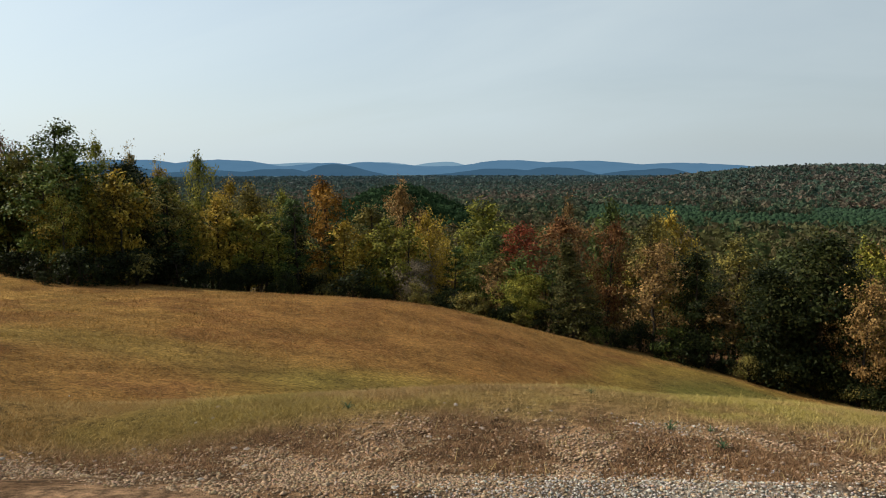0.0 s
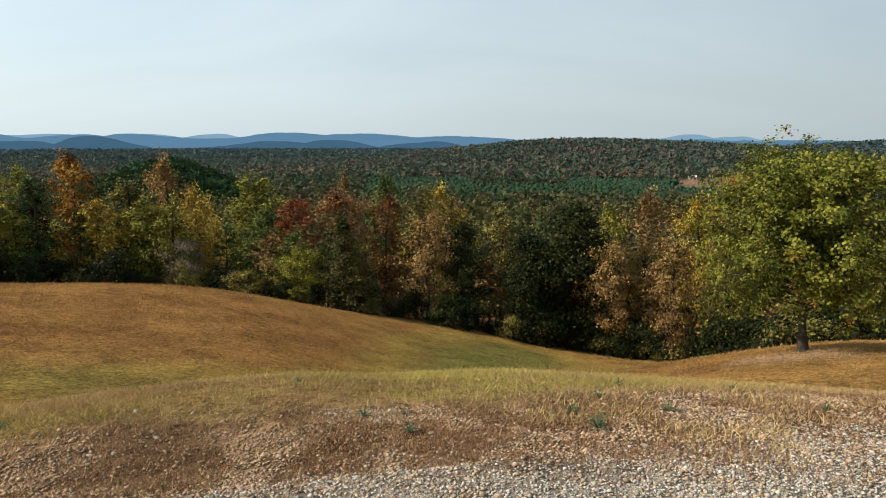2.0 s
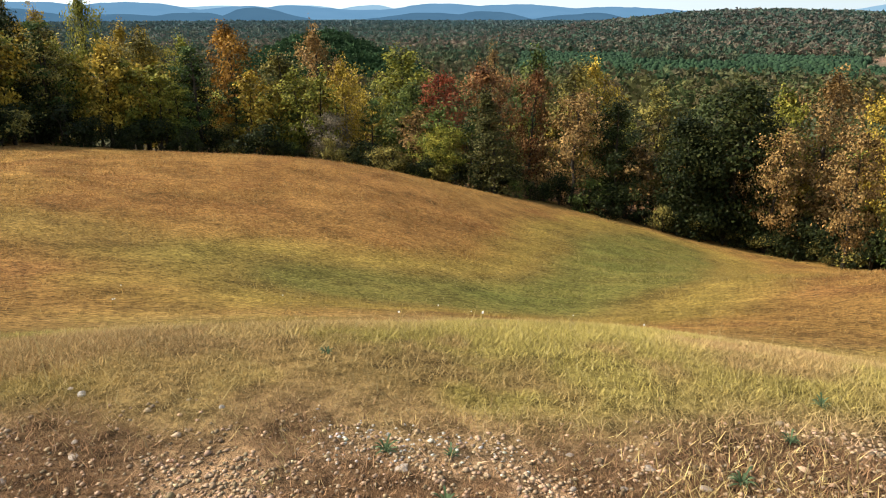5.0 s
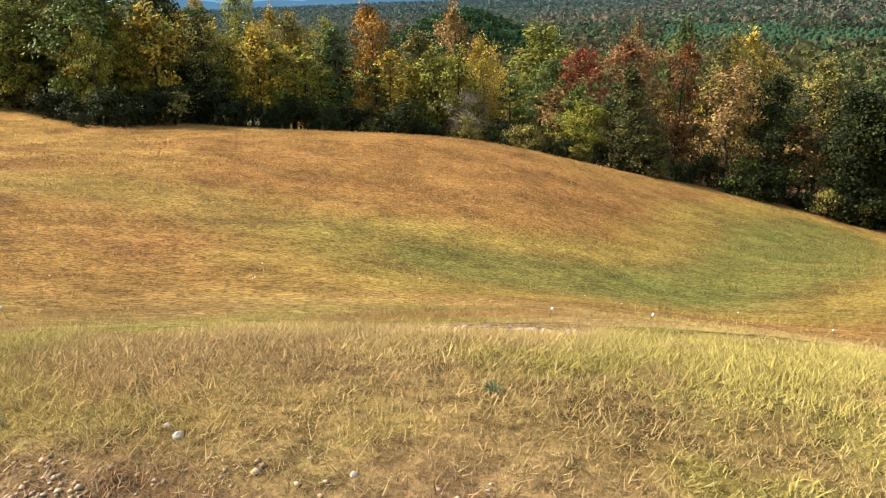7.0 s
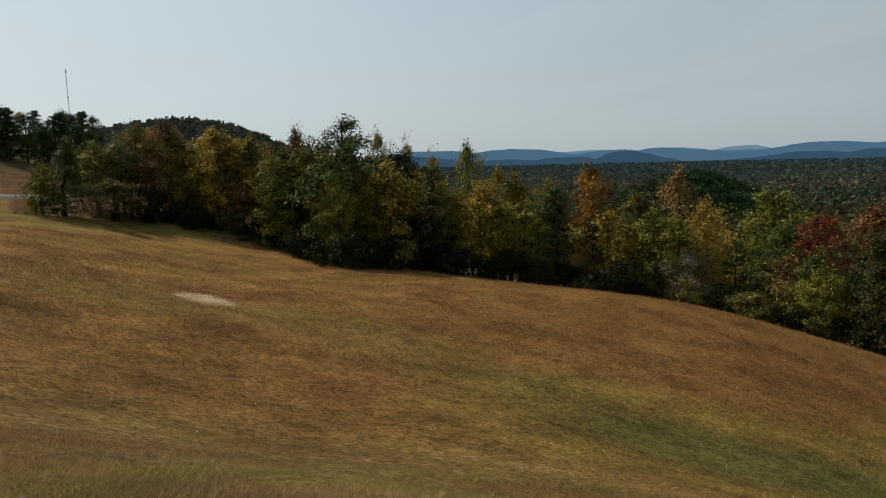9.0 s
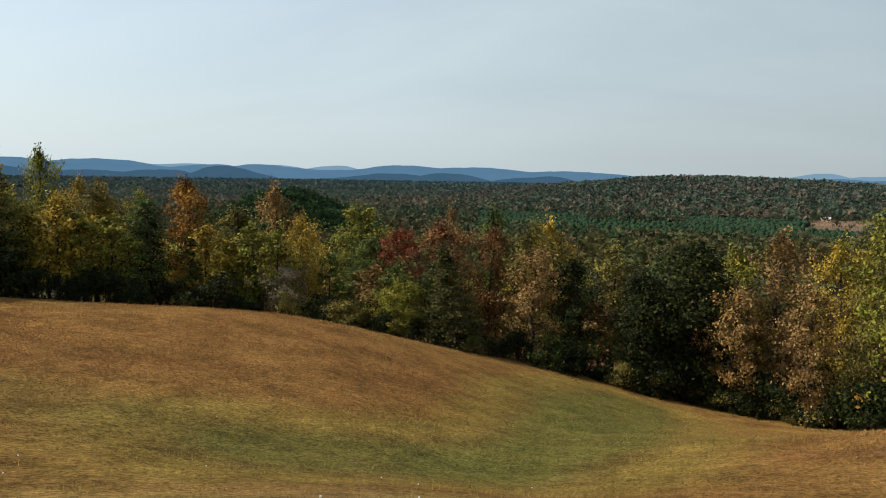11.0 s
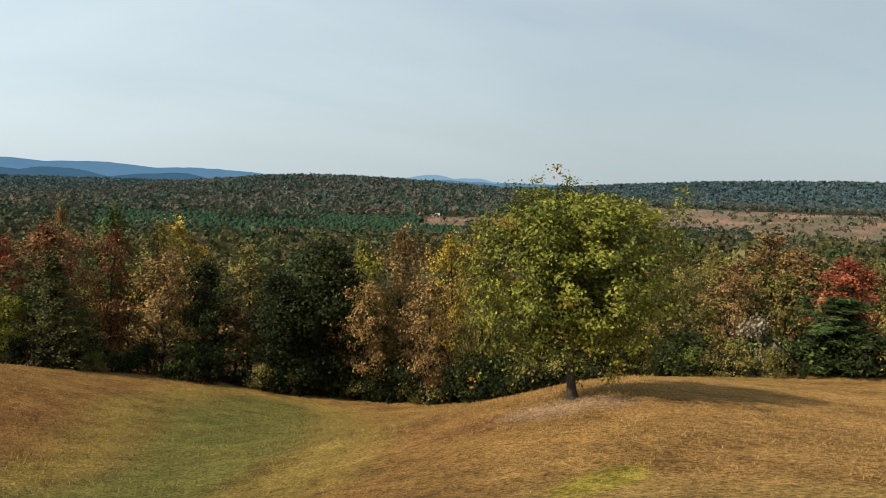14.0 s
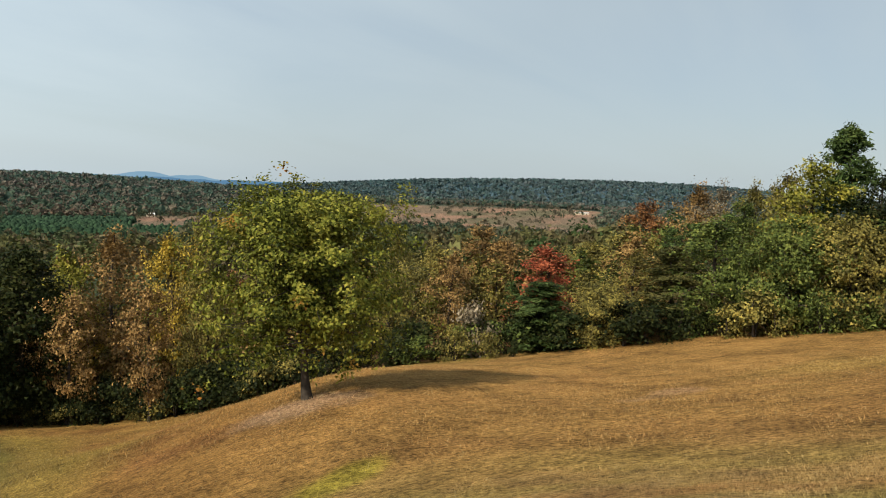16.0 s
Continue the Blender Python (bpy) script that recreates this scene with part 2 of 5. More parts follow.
def tinted_material(name, low=0.7, high=1.3, scale=3.0, rough=0.95, bump=0.0, through_light=0.0, fine=0.0, far_scale=0.12, distance=0.03):
    """The kind of growth or earth is in the mesh's own 'growth' colours, far haze mixed in; grain and patches come on
    top.
    """
    m, nt, out = nodes_of(name)
    at = nt.nodes.new("ShaderNodeAttribute")
    at.attribute_name = "growth"
    co = nt.nodes.new("ShaderNodeTexCoord")
    n1 = node(nt, "ShaderNodeTexNoise", Scale=scale, Detail=8.0, Roughness=0.7)
    n2 = node(nt, "ShaderNodeTexNoise", Scale=far_scale, Detail=5.0, Roughness=0.6)
    nt.links.new(co.outputs["Object"], n1.inputs["Vector"])
    nt.links.new(co.outputs["Object"], n2.inputs["Vector"])
    ad = nt.nodes.new("ShaderNodeMath")
    ad.operation = "ADD"
    nt.links.new(n1.outputs[0], ad.inputs[0])
    nt.links.new(n2.outputs[0], ad.inputs[1])
    mr = nt.nodes.new("ShaderNodeMapRange")
    mr.inputs["From Min"].default_value, mr.inputs["From Max"].default_value = 0.74, 1.26
    mr.inputs["To Min"].default_value, mr.inputs["To Max"].default_value = low, high
    nt.links.new(ad.outputs[0], mr.inputs[0])
    grain = mr.outputs[0]
    if fine:
        n3 = node(nt, "ShaderNodeTexNoise", Scale=fine, Detail=9.0, Roughness=0.82)
        nt.links.new(co.outputs["Object"], n3.inputs["Vector"])
        m3 = nt.nodes.new("ShaderNodeMapRange")
        m3.inputs["From Min"].default_value, m3.inputs["From Max"].default_value = 0.41, 0.6
        m3.inputs["To Min"].default_value, m3.inputs["To Max"].default_value = 0.38, 1.6
        nt.links.new(n3.outputs[0], m3.inputs[0])
        times = nt.nodes.new("ShaderNodeMath")
        times.operation = "MULTIPLY"
        nt.links.new(grain, times.inputs[0])
        nt.links.new(m3.outputs[0], times.inputs[1])
        grain = times.outputs[0]
        both = nt.nodes.new("ShaderNodeMath")
        both.operation = "ADD"
        nt.links.new(ad.outputs[0], both.inputs[0])
        nt.links.new(n3.outputs[0], both.inputs[1])
        ad = both
    mul = nt.nodes.new("ShaderNodeVectorMath")
    mul.operation = "SCALE"
    nt.links.new(at.outputs["Color"], mul.inputs[0])
    nt.links.new(grain, mul.inputs["Scale"])
    bs = node(nt, "ShaderNodeBsdfPrincipled", Roughness=rough)
    bs.inputs["Specular IOR Level"].default_value = 0.04
    nt.links.new(mul.outputs[0], bs.inputs["Base Color"])
    if bump:
        bp = node(nt, "ShaderNodeBump", Strength=bump, Distance=distance)
        nt.links.new(ad.outputs[0], bp.inputs["Height"])
        nt.links.new(bp.outputs[0], bs.inputs["Normal"])
    if through_light:
        tr = nt.nodes.new("ShaderNodeBsdfTranslucent")
        sh = nt.nodes.new("ShaderNodeMixShader")
        sh.inputs[0].default_value = through_light
        nt.links.new(mul.outputs[0], tr.inputs["Color"])
        nt.links.new(bs.outputs[0], sh.inputs[1])
        nt.links.new(tr.outputs[0], sh.inputs[2])
        nt.links.new(sh.outputs[0], out.inputs[0])
    else:
        nt.links.new(bs.outputs[0], out.inputs[0])
    return m


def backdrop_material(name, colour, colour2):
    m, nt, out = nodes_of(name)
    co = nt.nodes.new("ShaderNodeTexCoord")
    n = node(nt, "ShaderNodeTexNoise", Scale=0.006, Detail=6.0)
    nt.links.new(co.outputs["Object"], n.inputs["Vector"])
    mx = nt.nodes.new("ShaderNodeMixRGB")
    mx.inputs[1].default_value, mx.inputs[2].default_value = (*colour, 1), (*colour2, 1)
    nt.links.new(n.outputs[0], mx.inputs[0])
    # even glow in place of lighting; the haze is in the two colours
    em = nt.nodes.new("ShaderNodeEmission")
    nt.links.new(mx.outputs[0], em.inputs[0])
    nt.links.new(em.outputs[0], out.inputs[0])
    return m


LEAF = {
    "green": leaf_material("green_leaves", (0.023, 0.035, 0.008), (0.079, 0.102, 0.023), (0.176, 0.193, 0.041)),
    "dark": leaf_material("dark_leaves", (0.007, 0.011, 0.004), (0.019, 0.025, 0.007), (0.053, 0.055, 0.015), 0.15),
    "olive": leaf_material("olive_leaves", (0.048, 0.043, 0.013), (0.150, 0.127, 0.031), (0.293, 0.227, 0.051)),
    "yellowgreen": leaf_material("yellow_green_leaves", (0.056, 0.062, 0.009), (0.199, 0.193, 0.029), (0.425, 0.354, 0.057)),
    "gold": leaf_material("golden_leaves", (0.080, 0.058, 0.009), (0.298, 0.205, 0.027), (0.556, 0.382, 0.057)),
    "orange": leaf_material("orange_leaves", (0.097, 0.047, 0.009), (0.324, 0.156, 0.024), (0.527, 0.283, 0.046)),
    "brown": leaf_material("russet_leaves", (0.064, 0.039, 0.015), (0.212, 0.127, 0.043), (0.395, 0.241, 0.085)),
    "rust": leaf_material("rust_red_leaves", (0.061, 0.026, 0.010), (0.207, 0.090, 0.032), (0.378, 0.201, 0.067)),
    "red": leaf_material("red_leaves", (0.10, 0.026, 0.014), (0.31, 0.078, 0.036), (0.46, 0.15, 0.065), 0.25),
    "maple": leaf_material("maple_leaves", (0.085, 0.027, 0.011), (0.20, 0.066, 0.022), (0.31, 0.135, 0.04), 0.2),
    "cedar": leaf_material("cedar_foliage", (0.028, 0.031, 0.010), (0.093, 0.090, 0.027), (0.190, 0.163, 0.051), 0.15),
    "pine": leaf_material("pine_needles", (0.015, 0.026, 0.007), (0.050, 0.079, 0.021), (0.124, 0.163, 0.046), 0.15),
    "grey": leaf_material("withered_leaves", (0.064, 0.051, 0.031), (0.187, 0.150, 0.092), (0.337, 0.269, 0.171)),
    "lone": leaf_material("lone_tree_leaves", (0.026, 0.034, 0.006), (0.118, 0.128, 0.019), (0.28, 0.252, 0.042), 0.22, patch=(0.317, 0.142, 0.028)),
}
BARK = rough_material("bark", (0.02, 0.016, 0.012), (0.06, 0.048, 0.036), 9.0, 0.95, 0.6)
BARK_PALE = rough_material("pale_bark", (0.09, 0.08, 0.065), (0.22, 0.195, 0.16), 9.0, 0.95, 0.5)
GROUND = tinted_material("meadow_soil", 0.58, 1.75, 1.8, 0.97, 1.0, fine=8.0, distance=0.12, far_scale=0.35)
GRASS = tinted_material("grass_blades", 0.85, 1.5, 1.5, 0.8, 0.0, 0.2)
STONE = rough_material("limestone", (0.22, 0.185, 0.14), (0.42, 0.36, 0.29), 22.0, 0.9, 0.4)
STONE_BROWN = rough_material("brown_stone", (0.20, 0.15, 0.11), (0.42, 0.34, 0.26), 22.0, 0.9, 0.4)
GRAVEL = tinted_material("gravel_stone", 0.7, 1.3, 40.0, 0.92, 0.0)
CANOPY = tinted_material("far_canopy", 0.55, 1.4, 0.6, 0.9, 0.0, 0.2, far_scale=0.05)
ROAD = rough_material("pale_road", (0.6, 0.51, 0.38), (0.78, 0.69, 0.54), 3.0, 0.9, 0.2)
WALL = rough_material("pale_siding", (0.42, 0.33, 0.22), (0.58, 0.47, 0.33), 1.0, 0.7, 0.1)
ROOF = rough_material("tin_roof", (0.62, 0.6, 0.57), (0.85, 0.84, 0.8), 0.6, 0.5, 0.05)
DARK = rough_material("dark_opening", (0.02, 0.02, 0.022), (0.05, 0.05, 0.05), 2.0, 0.5, 0.0)
STEEL = rough_material("mast_steel", (0.35, 0.35, 0.36), (0.55, 0.55, 0.56), 0.4, 0.5, 0.0, 0.5)
MAST_RED = rough_material("mast_red", (0.4, 0.08, 0.05), (0.55, 0.12, 0.08), 0.4, 0.6, 0.0)


# helpers for meshes
def mesh_np(name, verts, faces, mats, colours=None, shade=False):
    """A mesh from arrays: verts (n, 3), faces (m, k)."""
    verts, faces = np.asarray(verts, np.float32), np.asarray(faces, np.int32)
    me = bpy.data.meshes.new(name)
    k = faces.shape[1]
    me.vertices.add(len(verts))
    me.vertices.foreach_set("co", verts.ravel())
    me.loops.add(faces.size)
    me.loops.foreach_set("vertex_index", faces.ravel())
    me.polygons.add(len(faces))
    me.polygons.foreach_set("loop_start", np.arange(0, faces.size, k, dtype=np.int32))
    me.polygons.foreach_set("loop_total", np.full(len(faces), k, np.int32))
    if shade:
        me.polygons.foreach_set("use_smooth", np.ones(len(faces), bool))
    if colours is not None:
        at = me.color_attributes.new("growth", "FLOAT_COLOR", "POINT")
        c = np.ones((len(verts), 4), np.float32)
        c[:, :3] = colours
        at.data.foreach_set("color", c.ravel())
    for m in mats if isinstance(mats, (list, tuple)) else [mats]:
        me.materials.append(m)
    me.update(calc_edges=True)
    me.validate()
    return me


def part(name, bm, material, parent, label=""):
    me = bpy.data.meshes.new(name)
    bm.to_mesh(me)
    bm.free()
    me.materials.append(material)
    ob = new(name, me)
    ob.parent = parent
    if label:
        tagged(ob, label)
    return ob


def box_bm(sx, sy, sz, x=0, y=0, z=0, bevel=0.0):
    bm = bmesh.new()
    bmesh.ops.create_cube(bm, size=1, matrix=Matrix.Translation((x, y, z)) @ Matrix.Diagonal((sx, sy, sz, 1)))
    if bevel:
        bmesh.ops.bevel(bm, geom=bm.edges[:], offset=bevel, segments=1, affect="EDGES")
    return bm


def lattice(x, y, cell, seed):
    """Smooth value noise, 0 to 1."""
    g = np.random.default_rng(seed).random((256, 256))
    u, v = np.asarray(x) / cell, np.asarray(y) / cell
    i, j = np.floor(u).astype(int), np.floor(v).astype(int)
    a, b = u - i, v - j
    a, b = a * a * (3 - 2 * a), b * b * (3 - 2 * b)
    q = lambda p, o: g[(i + p) % 256, (j + o) % 256]
    return (q(0, 0) * (1 - a) + q(1, 0) * a) * (1 - b) + (q(0, 1) * (1 - a) + q(1, 1) * a) * b


def cloudy(x, y, cell, seed, octaves=4):
    total = sum(lattice(x, y, cell / 2**n, seed + n) / 2**n for n in range(octaves))
    return total / sum(1 / 2**n for n in range(octaves))


def along(x, y, line):
    """Distance from a broken line."""
    best = np.full(np.shape(x), 1e9)
    for (ax, ay), (bx, by) in zip(line, line[1:]):
        px, py = bx - ax, by - ay
        u = np.clip(((x - ax) * px + (y - ay) * py) / (px * px + py * py), 0, 1)
        best = np.minimum(best, np.hypot(x - ax - u * px, y - ay - u * py))
    return best


SWALE = ((-8.0, 22.0), (-3.0, 26.0), (0.5, 33.0), (1.0, 45.0), (3.0, 56.0))
SWALE_LEFT = ((-40.0, 8.0), (-31.0, 11.0), (-24.0, 21.0), (-14.0, 22.0))
LONE_AT = (11.84, 26.3)
WOOD_EDGE = ((-79, 330), (-75, 68), (-69, 70), (-63, 70), (-59, 66), (-57, 62), (-54, 55), (-46, 60), (-33, 62), (-21, 61), (-13, 60), (-7, 60), (0, 60), (8, 63), (14, 60), (20, 55), (26, 50), (33, 47), (42, 47), (48, 48), (56, 49), (64, 50), (72, 52), (86, 56))
EDGE_DEG, EDGE_R = [a for a, _ in WOOD_EDGE], [b for _, b in WOOD_EDGE]


def polar(x, y):
    return np.degrees(np.arctan2(x - PAD[0], y - PAD[1])), np.hypot(x - PAD[0], y - PAD[1])


# how high the wood's crest stands against the sky, in degrees, by bearing
CREST = ((-75, 0.4), (-71, 1.6), (-66, 2.7), (-60, 2.3), (-54, 1.6), (-50, 1.6), (-46, 0.8), (-43, -0.6), (-36, -1.6), (-32, -3.0), (-21, -3.7), (-13, -4.2), (-5, -3.6), (0, -4.6), (10, -5.2), (16, -4.8), (36, -4.2), (45, -4.4), (50, -3.8), (53, -1.0), (60, 0.6), (63, 2.2), (68, 3.0), (90, 3.0))


def headroom(x, y):
    """Height from the ground up to the crest's line."""
    deg, r = polar(x, y)
    crest = float(np.interp(deg, [a for a, _ in CREST], [b for _, b in CREST]))
    return 1.45 + r * math.tan(radians(crest)) - float(land(x, y))


def in_wood(x, y):
    deg, r = polar(x, y)
    return smooth(0, 5, r - np.interp(deg, EDGE_DEG, EDGE_R, left=400, right=57) - 3 * (cloudy(x, y, 9, 77) - 0.5))


def ragged(x, y):
    """Bearing and distance with wandering edges, for far clearings."""
    deg, r = polar(x, y)
    return deg + 3.0 * (cloudy(x, y, 90, 171) - 0.5), r + 150 * (cloudy(x, y, 110, 181) - 0.5)


def blend(base, colour, weight):
    return base + (np.array(colour) - base) * weight[..., None]


def pad_edge(x):
    """Where the turf takes over from the dirt of the pad."""
    return 4.6 + 0.2 * np.clip(x + 2, -1, 5) + 0.1 * np.sin(x * 0.9) - 2.0 * smooth(-2.6, -6, x)


def growth(x, y):
    """The earth and grass colours of the land, far ground tinted blue for haze."""
    x, y = np.asarray(x, float), np.asarray(y, float)
    deg, r = polar(x, y)
    c1, c2, c3 = cloudy(x, y, 14, 11), cloudy(x, y, 3.2, 21), cloudy(x, y, 0.9, 31)
    base = np.zeros(x.shape + (3,)) + np.array((0.246, 0.133, 0.038))
    base = blend(base, (0.315, 0.197, 0.053), smooth(0.42, 0.66, c1) * 0.45)
    base = blend(base, (0.183, 0.083, 0.029), smooth(0.52, 0.72, c2) * 0.6)
    # the mound across the dip is russet, the near slope is straw
    mound = np.exp(-(((x + 14) / 17) ** 2) - ((y - 36) / 14) ** 2)
    base = blend(base, (0.210, 0.101, 0.030), np.clip(mound * 1.25, 0, 1) * (0.55 + 0.4 * c2))
    right = smooth(14, 34, deg) * smooth(110, 60, deg)
    base = blend(base, (0.315, 0.175, 0.053), right * 0.75 * (0.6 + 0.5 * c1))
    base = blend(base, (0.210, 0.149, 0.034), right * smooth(0.55, 0.7, c1) * 0.5)
    lip = y - pad_edge(x) - 0.35 * (c2 - 0.5) - 0.5 * (c3 - 0.5)
    straw = smooth(15, 5, r) * smooth(-0.4, 0.3, lip) * smooth(1.0, 2.5, y) * (0.45 + 0.55 * smooth(-98, -58, deg))
    base = blend(base, (0.32, 0.215, 0.076), straw * 0.85)
    base = blend(base, (0.245, 0.19, 0.046), straw * smooth(0.40, 0.58, cloudy(x, y, 2.0, 41)) * 0.9)
    base = blend(base, (0.25, 0.15, 0.06), straw * smooth(0.54, 0.66, cloudy(x, y, 0.8, 45)) * 0.7)
    base = blend(base, (0.262, 0.122, 0.038), smooth(1.6, 0.2, np.abs(r - 7.2 - 2 * c1)) * 0.55 * smooth(0.40, 0.55, c2))
    d = along(x, y, SWALE) + 5 * (c1 - 0.5) + 2.0 * (c2 - 0.5)
    base = blend(base, (0.110, 0.118, 0.027), smooth(6.0, 1.5, d) * (0.6 + 0.35 * c2))
    base = blend(base, (0.231, 0.175, 0.038), smooth(8.5, 5, d) * smooth(3.0, 5.0, d) * 0.6)
    d = along(x, y, SWALE_LEFT) + 4 * (c1 - 0.5)
    base = blend(base, (0.178, 0.144, 0.036), smooth(4.0, 0.8, d) * 0.4)
    base = blend(base, (0.157, 0.131, 0.031), smooth(52, 62, -x) * smooth(130, 60, r) * 0.6)
    # fresh yellow-green strip, bald spots
    u, v = (x - 7.1) * 0.86 + (y - 15.7) * 0.5, -(x - 7.1) * 0.5 + (y - 15.7) * 0.86
    base = blend(base, (0.315, 0.271, 0.029), smooth(1.2, 0.4, np.hypot(u / 1.8, v / 0.6) + 0.9 * (c3 - 0.5)) * 0.6)
    base = blend(base, (0.545, 0.393, 0.225), smooth(1.1, 0.6, np.hypot((x + 28.5) / 1.7, (y - 18.6) / 1.3) + 0.5 * (c3 - 0.5)))
    base = blend(base, (0.346, 0.218, 0.119), smooth(1.2, 0.4, np.hypot((x - LONE_AT[0] + 0.9) / 2.6, (y - LONE_AT[1] + 1.2) / 1.7) + 1.2 * (c3 - 0.5)) * 0.8)
    base = blend(base, (0.367, 0.218, 0.112), smooth(1.0, 0.5, np.hypot((x - 19.5) / 2.2, (y - 17.2) / 0.8) + 1.4 * (c3 - 0.5)) * 0.5)
    base = blend(base, (0.283, 0.175, 0.094), smooth(1.1, 0.4, np.hypot((x + 2.0) / 0.85, (y - 8.0) / 0.5) + 0.8 * (c3 - 0.5)) * 0.8)
    # dirt and gravel of the pad
    dirt = smooth(0.5, -0.5, lip) * smooth(16, 10, np.abs(x))
    base = blend(base, (0.35, 0.215, 0.118), dirt * 0.95)
    base = blend(base, (0.15, 0.085, 0.042), dirt * smooth(0.42, 0.56, cloudy(x, y, 0.34, 61)) * 0.85)
    grav = np.clip(smooth(0.5, -0.5, y - 3.6 - 0.2 * np.clip(x, -1, 2) - 1.6 * (c2 - 0.5) - 0.9 * (c3 - 0.5)) + smooth(5.0, 4.3, y) * smooth(0.52, 0.66, cloudy(x, y, 1.1, 66)) * 0.45, 0, 1) * smooth(4.2, 2.6, x) * smooth(-1.5, -0.3, x)
    base = blend(base, (0.38, 0.295, 0.21), grav * 0.85)
    base = blend(base, (0.44, 0.39, 0.32), grav * smooth(0.5, -0.6, y - 3.55 - 0.3 * np.clip(x, -1.5, 2)) * 0.9)
    wood = in_wood(x, y)
    base = blend(base, (0.116, 0.059, 0.025), wood)
    far = smooth(120, 200, r) * smooth(-50, -62, deg) * smooth(300, 240, r)
    base = blend(base, (0.262, 0.161, 0.050), far)
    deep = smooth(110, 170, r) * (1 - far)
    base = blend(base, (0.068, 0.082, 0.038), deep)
    # distance haze put into the ground colour, bluer further out
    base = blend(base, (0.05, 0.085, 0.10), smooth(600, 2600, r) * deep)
    bank = smooth(-82, -79, deg) * smooth(-66, -69, deg) * smooth(1.8, 3.0, r - (97 + (deg + 73) * 1.0)) * smooth(8.5, 6.0, r - (97 + (deg + 73) * 1.0) + 3 * (c2 - 0.5))
    base = blend(base, (0.24, 0.12, 0.075), bank * 0.85)
    deg, r = ragged(x, y)
    clear = np.maximum(smooth(14.2, 15.2, deg) * smooth(24, 21, deg) * smooth(730, 750, r) * smooth(1030, 1005, r), smooth(24, 27, deg) * smooth(50.5, 49, deg) * smooth(790, 830, r + 40 * c1) * smooth(1330, 1290, r))
    base = blend(base, (0.14, 0.10, 0.064), clear * 0.95)
    base = blend(base, (0.09, 0.085, 0.045), clear * smooth(0.48, 0.6, cloudy(x, y, 120, 75)) * 0.8)
    base = blend(base, (0.21, 0.125, 0.08), clear * smooth(0.54, 0.64, cloudy(x, y, 60, 71)))
    return base


def build_ground():
    r = [0.0]
    step = 0.14
    while r[-1] < 4900:
        r.append(r[-1] + step)
        step = max(0.14, r[-1] * 0.026)
    r = np.array(r[1:])
    deg = np.concatenate([np.arange(-112, 100, 0.5), np.arange(100, 248, 4.0)])
    a = np.radians(deg)
    x, y = PAD[0] + np.sin(a)[:, None] * r, PAD[1] + np.cos(a)[:, None] * r
    z = land(x, y)
    rough = (cloudy(x, y, 2.2, 91) - 0.5) * 0.10 + (cloudy(x, y, 0.7, 95) - 0.5) * 0.05
    z = z + rough * smooth(2.0, 6.0, np.hypot(x - PAD[0], y - PAD[1]))
    n, m = len(deg), len(r)
    verts = np.concatenate([np.stack([x, y, z], -1).reshape(-1, 3), [[PAD[0], PAD[1], float(land(PAD[0], PAD[1]))]]])
    i, j = np.meshgrid(np.arange(n), np.arange(m - 1), indexing="ij")
    k = (i + 1) % n
    quads = np.stack([i * m + j, i * m + j + 1, k * m + j + 1, k * m + j], -1).reshape(-1, 4)
    soil_and_shade = growth(x, y)
    # shade between the blades put into the colour: darker under the near turf
    soil_and_shade = blend(soil_and_shade, (0.14, 0.10, 0.042), 0.32 * smooth(11, 6, np.hypot(x - PAD[0], y - PAD[1])) * smooth(5.0, 5.8, y))
    cols = np.concatenate([soil_and_shade.reshape(-1, 3), [[0.3, 0.2, 0.12]]])
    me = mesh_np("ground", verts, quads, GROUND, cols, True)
    bm = bmesh.new()
    bm.from_mesh(me)
    bm.verts.ensure_lookup_table()
    for q in range(n):
        bm.faces.new((bm.verts[n * m], bm.verts[q * m], bm.verts[((q + 1) % n) * m]))
    bmesh.ops.recalc_face_normals(bm, faces=bm.faces[:])
    bm.to_mesh(me)
    bm.free()
    return tagged(new("ground", me), "rolling meadow of dry russet and green grass with a gravel edge", "ground", kind="structure")


ground = build_ground()


# trees
def tubes(paths, sides=6):
    """Tapered tubes: each path is (points, radii)."""
    vs, fs, base = [], [], 0
    for pts, rad in paths:
        pts = np.asarray(pts, float)
        n = len(pts)
        tan = np.gradient(pts, axis=0)
        tan /= np.linalg.norm(tan, axis=1, keepdims=True) + 1e-9
        ref = np.where(np.abs(tan[:, 2:3]) > 0.9, (1.0, 0, 0), (0, 0, 1.0))
        u = np.cross(tan, ref)
        u /= np.linalg.norm(u, axis=1, keepdims=True) + 1e-9
        v = np.cross(tan, u)
        a = np.arange(sides) * 2 * np.pi / sides
        ring = pts[:, None] + (u[:, None] * np.cos(a)[:, None] + v[:, None] * np.sin(a)[:, None]) * np.asarray(rad)[:, None, None]
        vs.append(ring.reshape(-1, 3))
        i, j = np.meshgrid(np.arange(n - 1), np.arange(sides), indexing="ij")
        k = (j + 1) % sides
        fs.append(base + np.stack([i * sides + j, i * sides + k, (i + 1) * sides + k, (i + 1) * sides + j], -1).reshape(-1, 4))
        base += n * sides
    return np.concatenate(vs), np.concatenate(fs)


